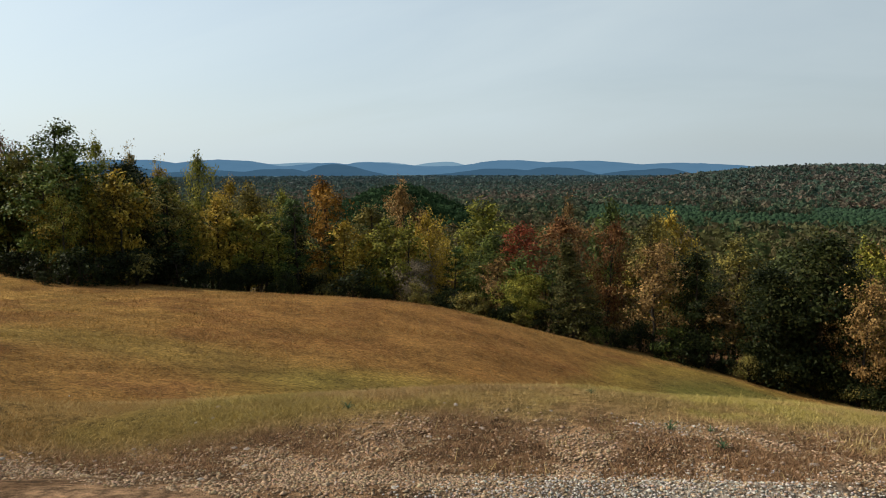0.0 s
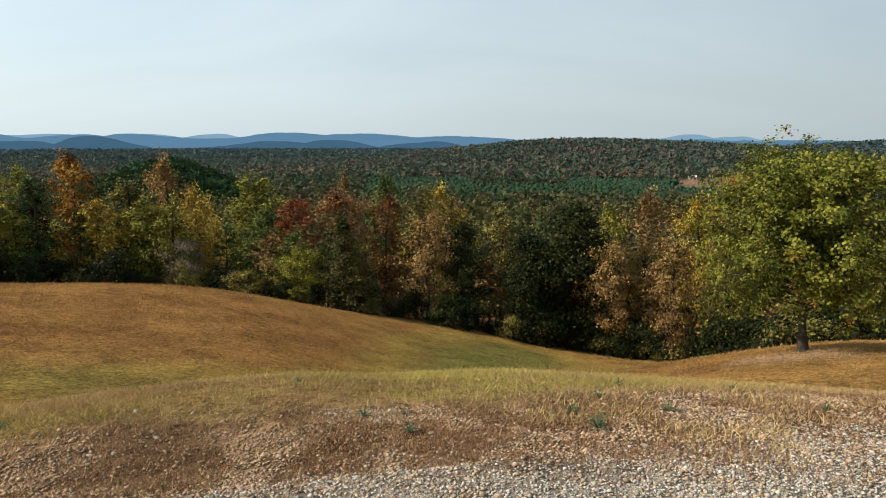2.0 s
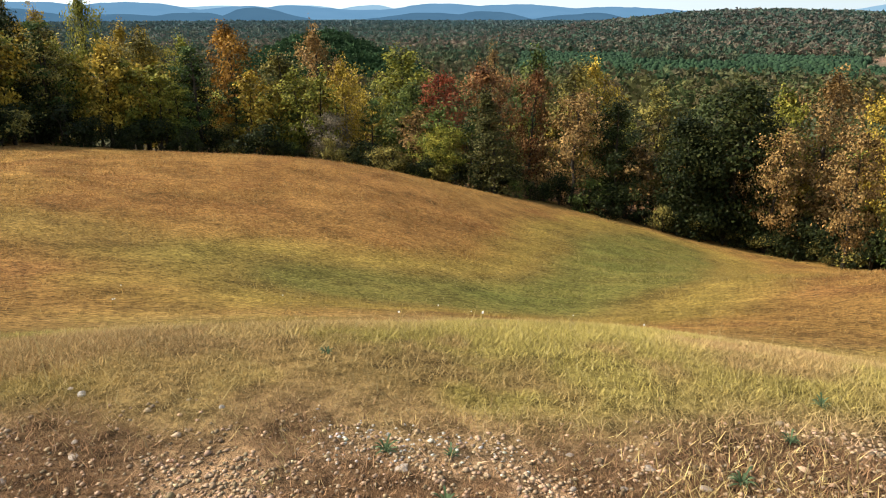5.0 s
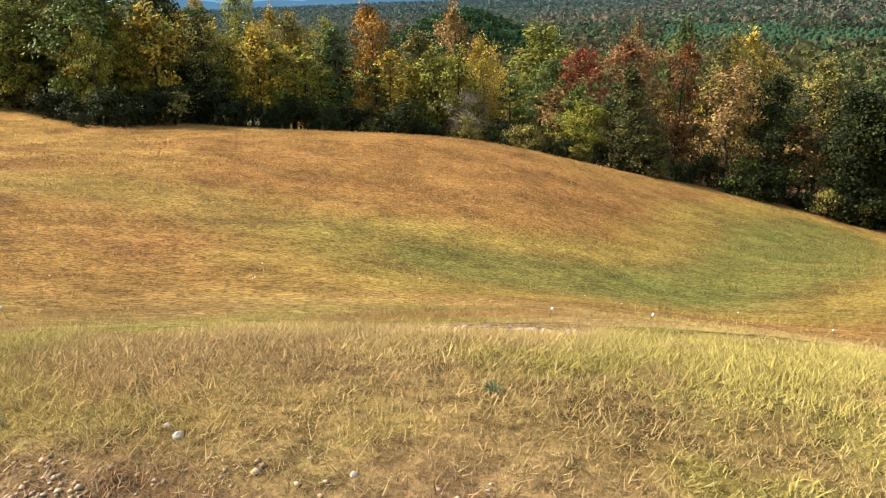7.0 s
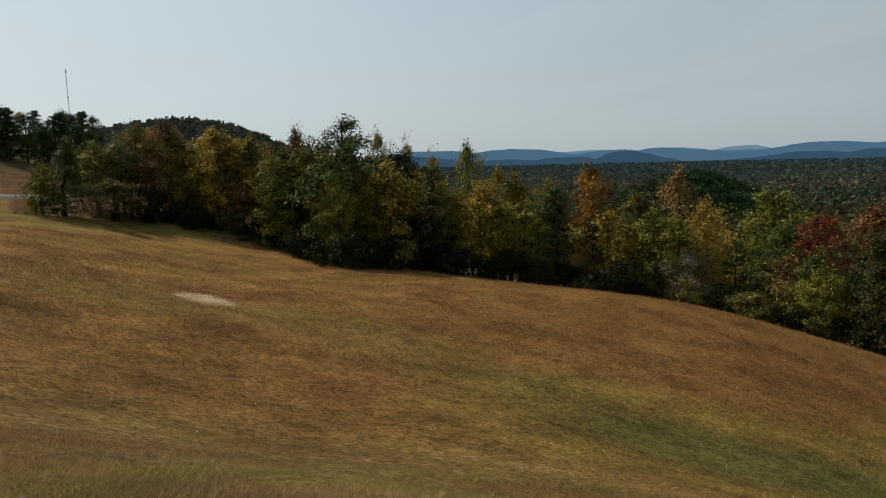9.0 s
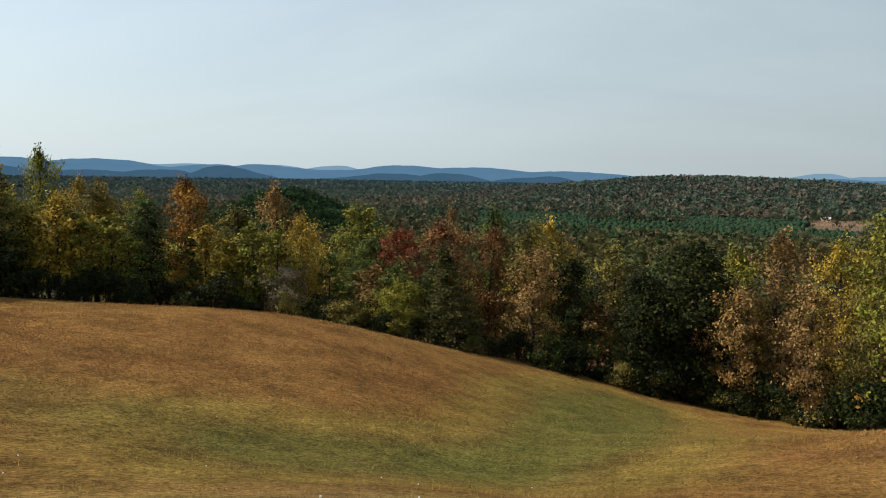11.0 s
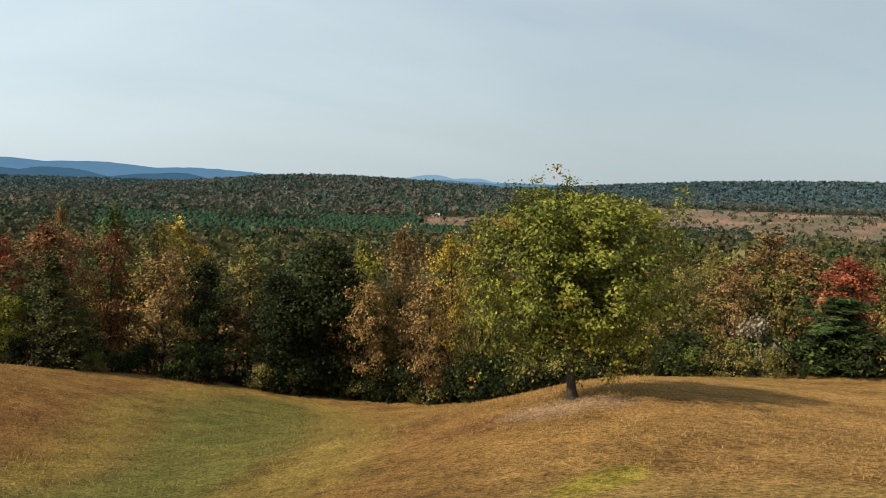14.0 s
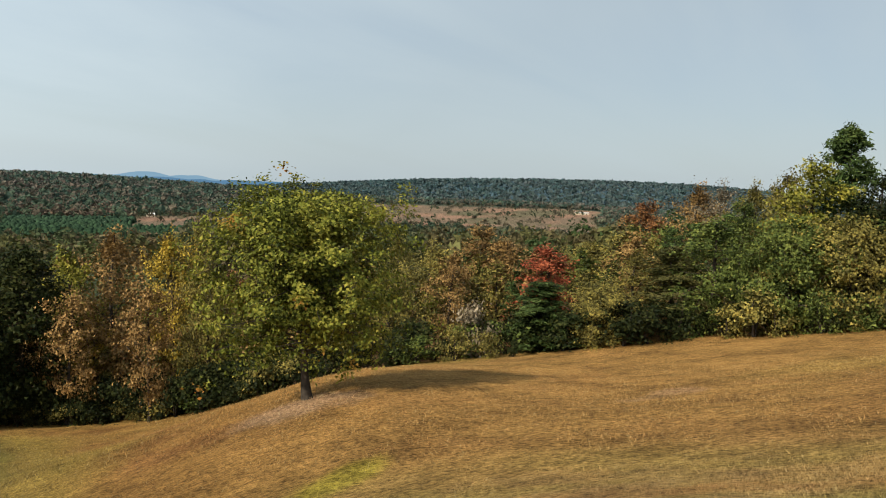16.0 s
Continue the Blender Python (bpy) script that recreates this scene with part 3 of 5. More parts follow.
def leaves(rng, centres, count, spread, size, narrow=0.6, droop=0.0, squash=0.8, whole=False):
    """Loose pointed leaves in clumps round the centres."""
    centres = np.asarray(centres, float)
    pick = rng.integers(0, len(centres), count)
    off = rng.normal(size=(count, 3)) * spread
    off[:, 2] *= squash
    p = centres[pick] + off
    out = p - np.array((0, 0, 0.45 * p[:, 2].max()))
    out /= np.linalg.norm(out, axis=1, keepdims=True) + 1e-6
    nrm = rng.normal(size=(count, 3)) * 0.62 + out * 0.9 + np.array((0, 0, 0.3))
    nrm /= np.linalg.norm(nrm, axis=1, keepdims=True)
    t = np.cross(nrm, rng.normal(size=(count, 3)) + np.array((0, 0, -droop)))
    t /= np.linalg.norm(t, axis=1, keepdims=True) + 1e-9
    b = np.cross(nrm, t)
    s = size * rng.uniform(0.6, 1.35, (count, 1))
    fold = nrm * s * 0.12
    if whole:
        v = np.stack([p - t * s * 0.5, p - b * s * narrow * 0.5 + fold, p + t * s * 0.5, p + b * s * narrow * 0.5 + fold], 1)
        return v.reshape(-1, 3), np.arange(count * 4).reshape(-1, 4)
    v = np.stack([p - t * s * 0.55, p - b * s * narrow * 0.7 + fold + t * s * 0.2, p + b * s * narrow * 0.7 + t * s * 0.35], 1)
    return v.reshape(-1, 3), np.arange(count * 3).reshape(-1, 3)


def envelope(shape, f):
    """Crown radius, as a share of the half width, at a height f of the crown."""
    if shape == "round":
        return math.sqrt(max(0.0, 1 - (2 * f - 0.85) ** 2 / 1.35)) if f < 1 else 0.1
    if shape == "tall":
        return 0.45 + 0.55 * math.sin(math.pi * min(1, f * 0.9 + 0.12)) if f < 0.85 else max(0.12, (1 - f) * 3.2)
    if shape == "cone":
        return max(0.05, 1 - f) ** 0.8
    if shape == "broad":
        return math.sqrt(max(0.05, 1 - ((f - 0.36) / 0.70) ** 2))
    if shape == "dome":
        return math.sqrt(max(0.02, 1 - f * f))
    return 1.0


def broadleaf(seed, shape="round", low=0.18, limbs=22, count=3600, size=0.30, spread=0.36, bare=0.0, height=10.0, half=2.5, stems=1, girth=0.16, whole=False, sides=6):
    """Trunk and crown meshes of a tree 10 m high and 5 m wide."""
    rng = np.random.default_rng(seed)
    paths, tips = [], []
    for s in range(stems):
        lean = rng.normal(size=2) * (0.25 if stems > 1 else 0.06)
        zs = np.linspace(0, height * (0.84 if shape == "broad" else 0.93), 9)
        wob = np.cumsum(rng.normal(size=(9, 2)) * (0.04 if shape == "broad" else 0.10), 0)
        wob[0] = 0
        stem = np.column_stack([wob[:, 0] + lean[0] * zs * 0.3, wob[:, 1] + lean[1] * zs * 0.3, zs])
        rad = girth * (1 - zs / height) ** 0.8 + 0.02
        rad[0] *= 1.45
        paths.append((stem, rad))
        for k in range(limbs // stems):
            f = (k + rng.random()) / (limbs // stems)
            h = height * (low + (0.95 - low) * f)
            root = np.array([np.interp(h * 0.93, zs, stem[:, q]) for q in range(3)])
            reach = half * envelope(shape, f) * rng.uniform(0.65, 1.12)
            a = k * 2.399 + rng.normal() * 0.4
            rise = rng.uniform(0.15, 0.75) * reach * (1.2 if shape in ("tall",) else 0.8)
            if shape == "cone":
                rise = rng.uniform(-0.1, 0.25) * reach
            end = root + np.array([math.cos(a) * reach, math.sin(a) * reach, rise])
            mid = (root + end) / 2 + rng.normal(size=3) * 0.12 * reach + np.array((0, 0, 0.08 * reach))
            r0 = max(0.014, girth * 0.3 * (1 - f * 0.75))
            paths.append((np.array([root, (root + mid) / 2 + rng.normal(size=3) * 0.03, mid, (mid + end) / 2 + rng.normal(size=3) * 0.06, end]), np.array([r0, r0 * 0.8, r0 * 0.6, r0 * 0.4, 0.008])))
            for g in np.linspace(0.35, 1.0, 5):
                if rng.random() < bare:
                    continue
                at = root + (end - root) * g if g > 0.5 else root + (mid - root) * g * 2
                tips.append(at)
                side = rng.normal(size=3) * 0.30 * reach * (1.15 - 0.4 * g)
                side[2] *= 0.6
                tips.append(at + side)
                if rng.random() < 0.35:
                    paths.append((np.array([at, at + side * 0.6, at + side * 1.1]), np.array([r0 * 0.4, r0 * 0.25, 0.006])))
        if shape != "broad":
            tips += [stem[-1] + rng.normal(size=3) * 0.25 for _ in range(4)]
    tips = np.array(tips)
    v, f = leaves(rng, tips, count, spread * np.array((1, 1, 0.85)), size, whole=whole)
    keep_up = v[:, 2] < 0.12 * height * low
    v[keep_up, 2] = 0.12 * height * low + 0.05
    return tubes(paths, sides), (v, f)


def pine(seed, whorls=13, count=4200, low=0.3, half=2.4):
    """A pine 10 m high with tufts of long needles at the twig ends."""
    rng = np.random.default_rng(seed)
    zs = np.linspace(0, 9.7, 9)
    stem = np.column_stack([np.cumsum(rng.normal(size=9) * 0.05), np.cumsum(rng.normal(size=9) * 0.05), zs])
    stem[0, :2] = 0
    paths, tufts = [(stem, 0.17 * (1 - zs / 10.5) + 0.015)], [stem[-1]]
    for w in range(whorls):
        f = w / (whorls - 1)
        h = 10 * (low + (0.95 - low) * f)
        for b in range(rng.integers(4, 7)):
            reach = half * (0.25 + 0.75 * (1 - f) ** 0.7) * rng.uniform(0.6, 1.1)
            a = rng.random() * 6.283
            root = np.array([np.interp(h, zs, stem[:, q]) for q in range(3)])
            end = root + np.array([math.cos(a) * reach, math.sin(a) * reach, reach * rng.uniform(0.05, 0.45)])
            paths.append((np.array([root, (root + end) / 2 - np.array((0, 0, 0.05 * reach)), end]), np.array([0.04, 0.025, 0.008])))
            for g in (0.45, 0.7, 0.9, 1.0):
                tufts.append(root + (end - root) * g + rng.normal(size=3) * 0.16)
    v, f = leaves(rng, np.array(tufts), count, np.array((0.20, 0.20, 0.15)), 0.42, 0.16)
    return tubes(paths, 5), (v, f)


def make_kind(name, made):
    (tv, tf), (cv, cf) = made
    return mesh_np(name + "_trunk", tv, tf, BARK, None, True), mesh_np(name + "_crown", cv, cf, LEAF["green"])


SHAPES = {
    "round1": make_kind("round1", broadleaf(1, low=0.10, limbs=30, count=7600, size=0.20, spread=0.30)),
    "round2": make_kind("round2", broadleaf(2, low=0.05, limbs=34, count=8600, size=0.20, spread=0.30)),
    "round3": make_kind("round3", broadleaf(3, low=0.09, limbs=26, count=6400, size=0.20, spread=0.33)),
    "tall1": make_kind("tall1", broadleaf(4, "tall", 0.12, 36, 7600, 0.19, 0.26)),
    "tall2": make_kind("tall2", broadleaf(5, "tall", 0.20, 32, 6200, 0.18, 0.28, bare=0.12)),
    "tall3": make_kind("tall3", broadleaf(6, "tall", 0.07, 36, 7000, 0.18, 0.30, bare=0.15)),
    "thin": make_kind("thin", broadleaf(7, "tall", 0.18, 32, 4200, 0.18, 0.28, bare=0.25)),
    "dense": make_kind("dense", broadleaf(8, "round", 0.02, 50, 12500, 0.22, 0.36)),
    "cone": make_kind("cone", broadleaf(9, "cone", 0.03, 60, 11000, 0.17, 0.22)),
    "pine1": make_kind("pine1", pine(10, count=7500)),
    "pine2": make_kind("pine2", pine(11, 10, 6500, 0.45, 2.1)),
    "pinelow": make_kind("pinelow", pine(14, 15, 10500, 0.06, 2.7)),
    "shrub1": make_kind("shrub1", broadleaf(12, "dome", 0.03, 20, 1700, 0.30, 0.42, stems=4, girth=0.07, height=4.0, half=2.5, sides=4)),
    "shrub2": make_kind("shrub2", broadleaf(13, "dome", 0.03, 18, 1400, 0.30, 0.42, stems=5, girth=0.07, bare=0.2, height=4.0, half=2.5, sides=4)),
    "wide1": make_kind("wide1", broadleaf(18, "round", 0.03, 46, 11500, 0.20, 0.32, height=7.0, half=3.5)),
    "wide2": make_kind("wide2", broadleaf(19, "round", 0.04, 42, 10000, 0.19, 0.34, height=7.0, half=3.5)),
    "back1": make_kind("back1", broadleaf(15, "round", 0.2, 15, 2100, 0.33, 0.40, sides=4)),
    "back2": make_kind("back2", broadleaf(16, "tall", 0.2, 17, 2000, 0.32, 0.38, sides=4)),
    "backpine": make_kind("backpine", pine(17, 9, 2200, 0.3, 2.3)),
}
BUILT = {"wide1": (7.0, 7.0), "wide2": (7.0, 7.0), "shrub1": (4.0, 5.0), "shrub2": (4.0, 5.0)}
KIND_NAME = {"pine1": "pine_tree", "pine2": "pine_tree", "pinelow": "pine_tree", "backpine": "pine_tree", "cone": "cedar_tree", "shrub1": "shrub", "shrub2": "shrub"}
COLOUR_WORDS = {
    "green": "green", "dark": "dark evergreen", "olive": "dull olive-green", "yellowgreen": "yellowing green", "gold": "golden autumn", "orange": "orange autumn",
    "brown": "russet brown autumn", "rust": "rust-red autumn", "red": "bright red autumn", "cedar": "brownish green cedar", "pine": "dark green needled", "grey": "withered grey-brown", "lone": "yellow-green",
}


def plant(x, y, height, width, shape, colour, turn, group, bark=None, z=None, words=""):
    """One tree: an empty at its foot, with trunk and crown."""
    name = KIND_NAME.get(shape, "broadleaf_tree")
    root = new(name)
    if shape in ("round1", "round2", "round3", "dense") and height < 1.45 * width:
        shape = "wide1" if shape in ("round2", "dense") else "wide2"
    tall, across = BUILT.get(shape, (10.0, 5.0))
    sx, sz = width / across, height / tall
    ground_z = float(land(x, y)) if z is None else z
    root.matrix_world = Matrix.LocRotScale((x, y, ground_z - 0.06), Euler((0, 0, turn)), (sx, sx, sz))
    for kind, me, mat in (("trunk", SHAPES[shape][0], bark or BARK), ("crown", SHAPES[shape][1], LEAF[colour])):
        ob = new(kind, me)
        ob.parent = root
        ob.material_slots[0].link = "OBJECT"
        ob.material_slots[0].material = mat
    what = name.replace("_", " ")
    tagged(root, words or f"{COLOUR_WORDS[colour]} {what} standing at the wood's edge", "shrub" if name == "shrub" else "tree", group)
    return root


WOOD_LEFT = (
    (-71.8, 27.8, 7.5, 5.4, "cone", "green"),
    (-71.4, 25.9, 4.2, 2.6, "shrub1", "yellowgreen"),
    (-74.5, 32.1, 6.6, 4.2, "tall2", "olive"),
    (-74.9, 36.3, 9.7, 4.3, "tall2", "olive"),
    (-71.9, 38.2, 10.5, 4.4, "tall1", "brown"),
    (-70.9, 40.1, 8.5, 3.5, "tall3", "gold"),
    (-67.6, 42.1, 10.5, 5.5, "tall1", "gold"),
    (-67.8, 45.7, 10.2, 4.2, "tall2", "olive"),
    (-67.2, 50.2, 13.5, 4.3, "tall3", "rust"),
    (-53.2, 38.8, 8.7, 4.2, "round3", "yellowgreen"),
    (-59.2, 47.6, 10.1, 3.9, "tall3", "gold"),
    (-57.6, 49.7, 14.1, 6.8, "round1", "green"),
    (-60.1, 56.1, 15.1, 3.9, "tall2", "yellowgreen"),
    (-51.0, 51.3, 11.5, 5.2, "dense", "dark"),
    (-57.6, 58.8, 14.9, 3.5, "thin", "gold"),
    (-55.7, 60.7, 14.1, 4.2, "thin", "gold"),
    (-51.4, 62.0, 16.0, 3.6, "tall1", "yellowgreen"),
    (-46.4, 50.3, 5.8, 5.2, "round2", "dark"),
    (-70.3, 32.0, 4.0, 5.4, "tall3", "olive"),
)
WOOD_MIDDLE = (
    (-50.3, 65.5, 14.2, 4.6, "tall2", "gold"),
    (-47.3, 65.4, 13.5, 4.8, "tall3", "gold"),
    (-46.2, 68.7, 14.5, 4.2, "tall2", "yellowgreen"),
    (-39.0, 59.1, 9.4, 6.6, "cone", "dark"),
    (-40.7, 70.0, 16.8, 6.2, "tall1", "orange"),
    (-44.5, 59.9, 11.8, 5.1, "tall3", "olive"),
    (-32.7, 65.3, 11.9, 5.9, "round2", "olive"),
    (-34.4, 77.9, 19.6, 6.1, "tall3", "brown"),
    (-29.9, 73.3, 14.4, 5.0, "tall2", "gold"),
    (-24.7, 75.4, 16.1, 8.0, "round1", "yellowgreen"),
    (-21.1, 68.1, 10.2, 5.4, "round2", "green"),
    (-34.7, 80.3, 16.4, 6.7, "tall3", "brown"),
    (-27.7, 68.1, 10.2, 4.3, "tall2", "gold"),
    (-31.4, 64.1, 7.0, 5.4, "round2", "green"),
    (-26.8, 61.9, 5.3, 4.5, "round3", "grey"),
)
WOOD_DIP = (
    (-19.0, 71.2, 12.0, 5.9, "round1", "red"),
    (-14.9, 74.3, 14.2, 6.3, "tall1", "rust"),
    (-19.9, 101.9, 18.5, 4.4, "thin", "brown"),
    (-16.6, 63.6, 5.2, 4.4, "round2", "yellowgreen"),
    (-11.7, 62.8, 9.7, 6.1, "cone", "cedar"),
    (-10.4, 73.1, 13.7, 4.0, "tall1", "rust"),
    (-15.1, 107.8, 17.4, 6.5, "back1", "green"),
    (-7.2, 73.6, 14.3, 5.9, "tall3", "olive"),
    (-3.6, 75.9, 15.4, 5.4, "tall3", "gold"),
    (-5.5, 67.7, 11.1, 5.6, "round3", "brown"),
    (-1.5, 68.0, 11.0, 5.1, "round2", "dark"),
    (1.9, 74.0, 13.3, 5.9, "round1", "olive"),
    (7.7, 67.6, 14.9, 7.1, "dense", "dark"),
    (4.6, 66.8, 11.1, 5.6, "dense", "dark"),
    (13.3, 72.8, 15.2, 5.2, "tall1", "yellowgreen"),
    (15.4, 70.3, 16.5, 6.9, "tall3", "brown"),
    (11.4, 65.0, 11.1, 4.4, "round3", "brown"),
    (19.2, 65.1, 15.8, 5.1, "tall2", "gold"),
)
WOOD_RIGHT = (
    (23.8, 69.9, 17.5, 4.9, "tall3", "olive"),
    (15.9, 59.9, 11.2, 4.1, "round3", "brown"),
    (20.1, 59.0, 12.5, 4.1, "tall3", "olive"),
    (33.2, 52.3, 11.0, 4.1, "tall3", "olive"),
    (32.5, 48.1, 9.7, 4.8, "tall3", "olive"),
    (32.9, 45.2, 8.2, 3.7, "tall2", "brown"),
    (43.6, 54.6, 11.1, 5.5, "round1", "brown"),
    (32.1, 41.4, 3.5, 3.2, "shrub2", "grey"),
    (44.4, 51.2, 8.9, 5.1, "round3", "brown"),
    (40.3, 42.6, 7.6, 4.8, "round1", "red"),
    (36.2, 38.9, 4.9, 5.5, "pinelow", "pine"),
    (38.2, 35.9, 4.4, 4.8, "round2", "olive"),
    (41.0, 46.1, 6.5, 3.6, "pine1", "pine"),
    (55.2, 51.4, 6.9, 5.1, "round3", "olive"),
    (29.3, 47.8, 7.7, 3.7, "round3", "olive"),
)
WOOD_FAR_RIGHT = (
    (49.5, 42.6, 8.2, 5.2, "round3", "olive"),
    (42.7, 36.7, 6.6, 4.2, "tall3", "olive"),
    (61.0, 49.0, 10.9, 5.6, "round1", "rust"),
    (43.5, 34.0, 6.3, 5.3, "pine1", "cedar"),
    (60.9, 43.9, 12.2, 6.0, "tall3", "brown"),
    (60.3, 41.0, 12.0, 4.6, "thin", "grey"),
    (45.0, 31.6, 8.3, 5.3, "round2", "green"),
    (54.4, 35.3, 9.9, 3.8, "round1", "green"),
    (56.8, 35.1, 11.4, 4.2, "tall3", "olive"),
    (54.2, 31.6, 11.8, 4.2, "round1", "olive"),
    (49.4, 27.7, 12.0, 5.7, "round1", "yellowgreen"),
    (45.7, 27.2, 7.5, 6.7, "dense", "green"),
    (53.1, 26.8, 13.7, 6.0, "pine2", "pine"),
    (48.0, 24.6, 7.2, 6.8, "dense", "olive"),
    (51.0, 23.9, 10.4, 4.5, "round1", "dark"),
    (52.0, 21.2, 9.0, 5.7, "round2", "green"),
    (54.6, 19.4, 10.0, 5.9, "round1", "olive"),
)
MAPLE_AT = (-32.5, 7.3)


rng = np.random.default_rng(5)
for rows in (WOOD_LEFT, WOOD_MIDDLE, WOOD_DIP, WOOD_RIGHT, WOOD_FAR_RIGHT):
    for x, y, h, w, shape, colour in rows:
        if x < -62:
            x, y = x * 0.92, y * 0.92
        if x < -60:
            h = min(h, headroom(x, y) + 0.8 + 0.06 * h)
        plant(x, y, h, w, shape, colour, rng.random() * 6.28, "trees at the wood's edge", BARK_PALE if shape in ("tall2", "thin") and y > 45 and x < -20 else BARK)

# the wood behind the front trees
BACK_COLOURS = ("olive", "brown", "green", "gold", "yellowgreen", "olive", "brown", "rust", "green")
for k in range(280):
    deg = -70 + 160 * (k + rng.random()) / 280
    edge = float(np.interp(deg, EDGE_DEG, EDGE_R))
    r = edge + (3.5 if deg < 25 else 9.0) + 52 * rng.random() ** 1.6
    x, y = at_bearing(deg, r)
    deep = r - edge
    tallest = 9.5 + (3.0 if deg < -20 else 0.0) + (2.0 if deg > 55 else 0)
    h = tallest * rng.uniform(0.62, 0.95) - (1.5 if deep < 12 else 0)
    if -16 < deg < 22:
        h *= 1.12
    h = max(3.5, min(h, headroom(x, y) - rng.uniform(0, 1.5)))
    shape = ("back1", "back2", "back1", "back2", "backpine")[rng.integers(0, 5)]
    colour = "pine" if shape == "backpine" else BACK_COLOURS[rng.integers(0, len(BACK_COLOURS))]
    if -60 < deg < -25 and shape != "backpine" and rng.random() < 0.85:
        colour = ("gold", "yellowgreen", "gold")[rng.integers(0, 3)]
    if deg > 25 and shape != "backpine":
        colour = ("olive", "brown", "green", "olive")[k % 4]
    plant(x, y, h, h * rng.uniform(0.42, 0.62), shape, colour, rng.random() * 6.28, "trees deeper in the wood", words=f"{COLOUR_WORDS[colour]} tree deeper in the mixed wood")

# a deeper stand of tall thin trees by the road
for k in range(46):
    deg = -71 + 27 * (k + rng.random()) / 46
    x, y = at_bearing(deg, float(np.interp(deg, EDGE_DEG, EDGE_R)) + rng.uniform(2, 14))
    h = max(4.0, min(rng.uniform(7.0, 11.5), headroom(x, y) - rng.uniform(-0.8, 1.2)))
    colour = ("olive", "gold", "gold", "yellowgreen", "green", "yellowgreen")[rng.integers(0, 6)]
    plant(x, y, h, h * rng.uniform(0.38, 0.5), ("back2", "thin", "back1")[k % 3], colour, rng.random() * 6.28, "trees deeper in the wood", words=f"{COLOUR_WORDS[colour]} tree deeper in the mixed wood")

# thick brush in the dip, near-black leaves painting in shade at its foot
for k in range(48):
    deg = 2 + 24 * (k + rng.random()) / 48
    x, y = at_bearing(deg, float(np.interp(deg, EDGE_DEG, EDGE_R)) + rng.uniform(-0.6, 2.5))
    h = rng.uniform(1.6, 3.6)
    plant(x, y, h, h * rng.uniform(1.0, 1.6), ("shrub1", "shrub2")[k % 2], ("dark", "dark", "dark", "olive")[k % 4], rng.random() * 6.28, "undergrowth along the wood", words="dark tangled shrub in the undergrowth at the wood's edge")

# undergrowth along the edge, leaves mostly near-black to put shade at the wood's foot
for k in range(190):
    deg = -69 + 155 * (k + rng.random()) / 190
    r = float(np.interp(deg, EDGE_DEG, EDGE_R)) + rng.uniform(-0.8, 3.0)
    x, y = at_bearing(deg, r)
    h = rng.uniform(0.9, 3.0)
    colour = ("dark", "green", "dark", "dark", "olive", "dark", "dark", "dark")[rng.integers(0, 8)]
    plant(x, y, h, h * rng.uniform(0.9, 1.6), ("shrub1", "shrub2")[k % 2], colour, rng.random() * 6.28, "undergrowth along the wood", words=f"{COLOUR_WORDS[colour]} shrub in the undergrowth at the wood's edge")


# the tree that stands alone on the slope
def lone_tree():
    rng = np.random.default_rng(42)
    x, y = LONE_AT
    root = new("shade_tree")
    root.matrix_world = pose(x, y, float(land(x, y)) - 0.05, 0, 0, 180)
    (tv, tf), (cv, cf) = broadleaf(23, "broad", 0.20, 130, 52000, 0.13, 0.17, height=7.55, half=3.5, girth=0.125, whole=True)
    trunk = new("trunk", mesh_np("lone_trunk", tv, tf, BARK, None, True))
    trunk.parent = root
    crown = new("crown", mesh_np("lone_crown", cv, cf, LEAF["lone"]))
    crown.parent = root
    return tagged(root, "single yellow-green shade tree with red flecks on the slope", "tree")


lone_tree()


def red_maple():
    x, y = MAPLE_AT
    root = new("maple_tree")
    root.matrix_world = Matrix.Translation((x, y, float(land(x, y)) - 0.05))
    (tv, tf), (cv, cf) = broadleaf(31, "broad", 0.26, 44, 9000, 0.11, 0.20, bare=0.22, height=6.4, half=2.6, girth=0.13, stems=1)
    trunk = new("trunk", mesh_np("maple_trunk", tv, tf, BARK, None, True))
    trunk.parent = root
    crown = new("crown", mesh_np("maple_crown", cv, cf, LEAF["maple"]))
    crown.parent = root
    return tagged(root, "half-bare maple with rust-red leaves alone on the meadow", "tree")


red_maple()

# pines on the hillside past the road
for k in range(60):
    deg = -99 + 30 * (k + 0.7 * rng.random()) / 60
    x, y = at_bearing(deg, 148 + 16 * rng.random() + (22 if k % 2 else 0) - (deg + 84) * 1.0)
    h = rng.uniform(6.2, 9.2)
    gold = k in (38, 42, 49)
    plant(x, y, h, h * 0.55, "tall1" if gold else ("pinelow", "dense", "round2")[k % 3], "gold" if gold else "pine", rng.random() * 6.28, "trees on the hillside past the road", words="golden young tree on the hillside past the road" if gold else "dark pine tree on the grassy hillside past the road")


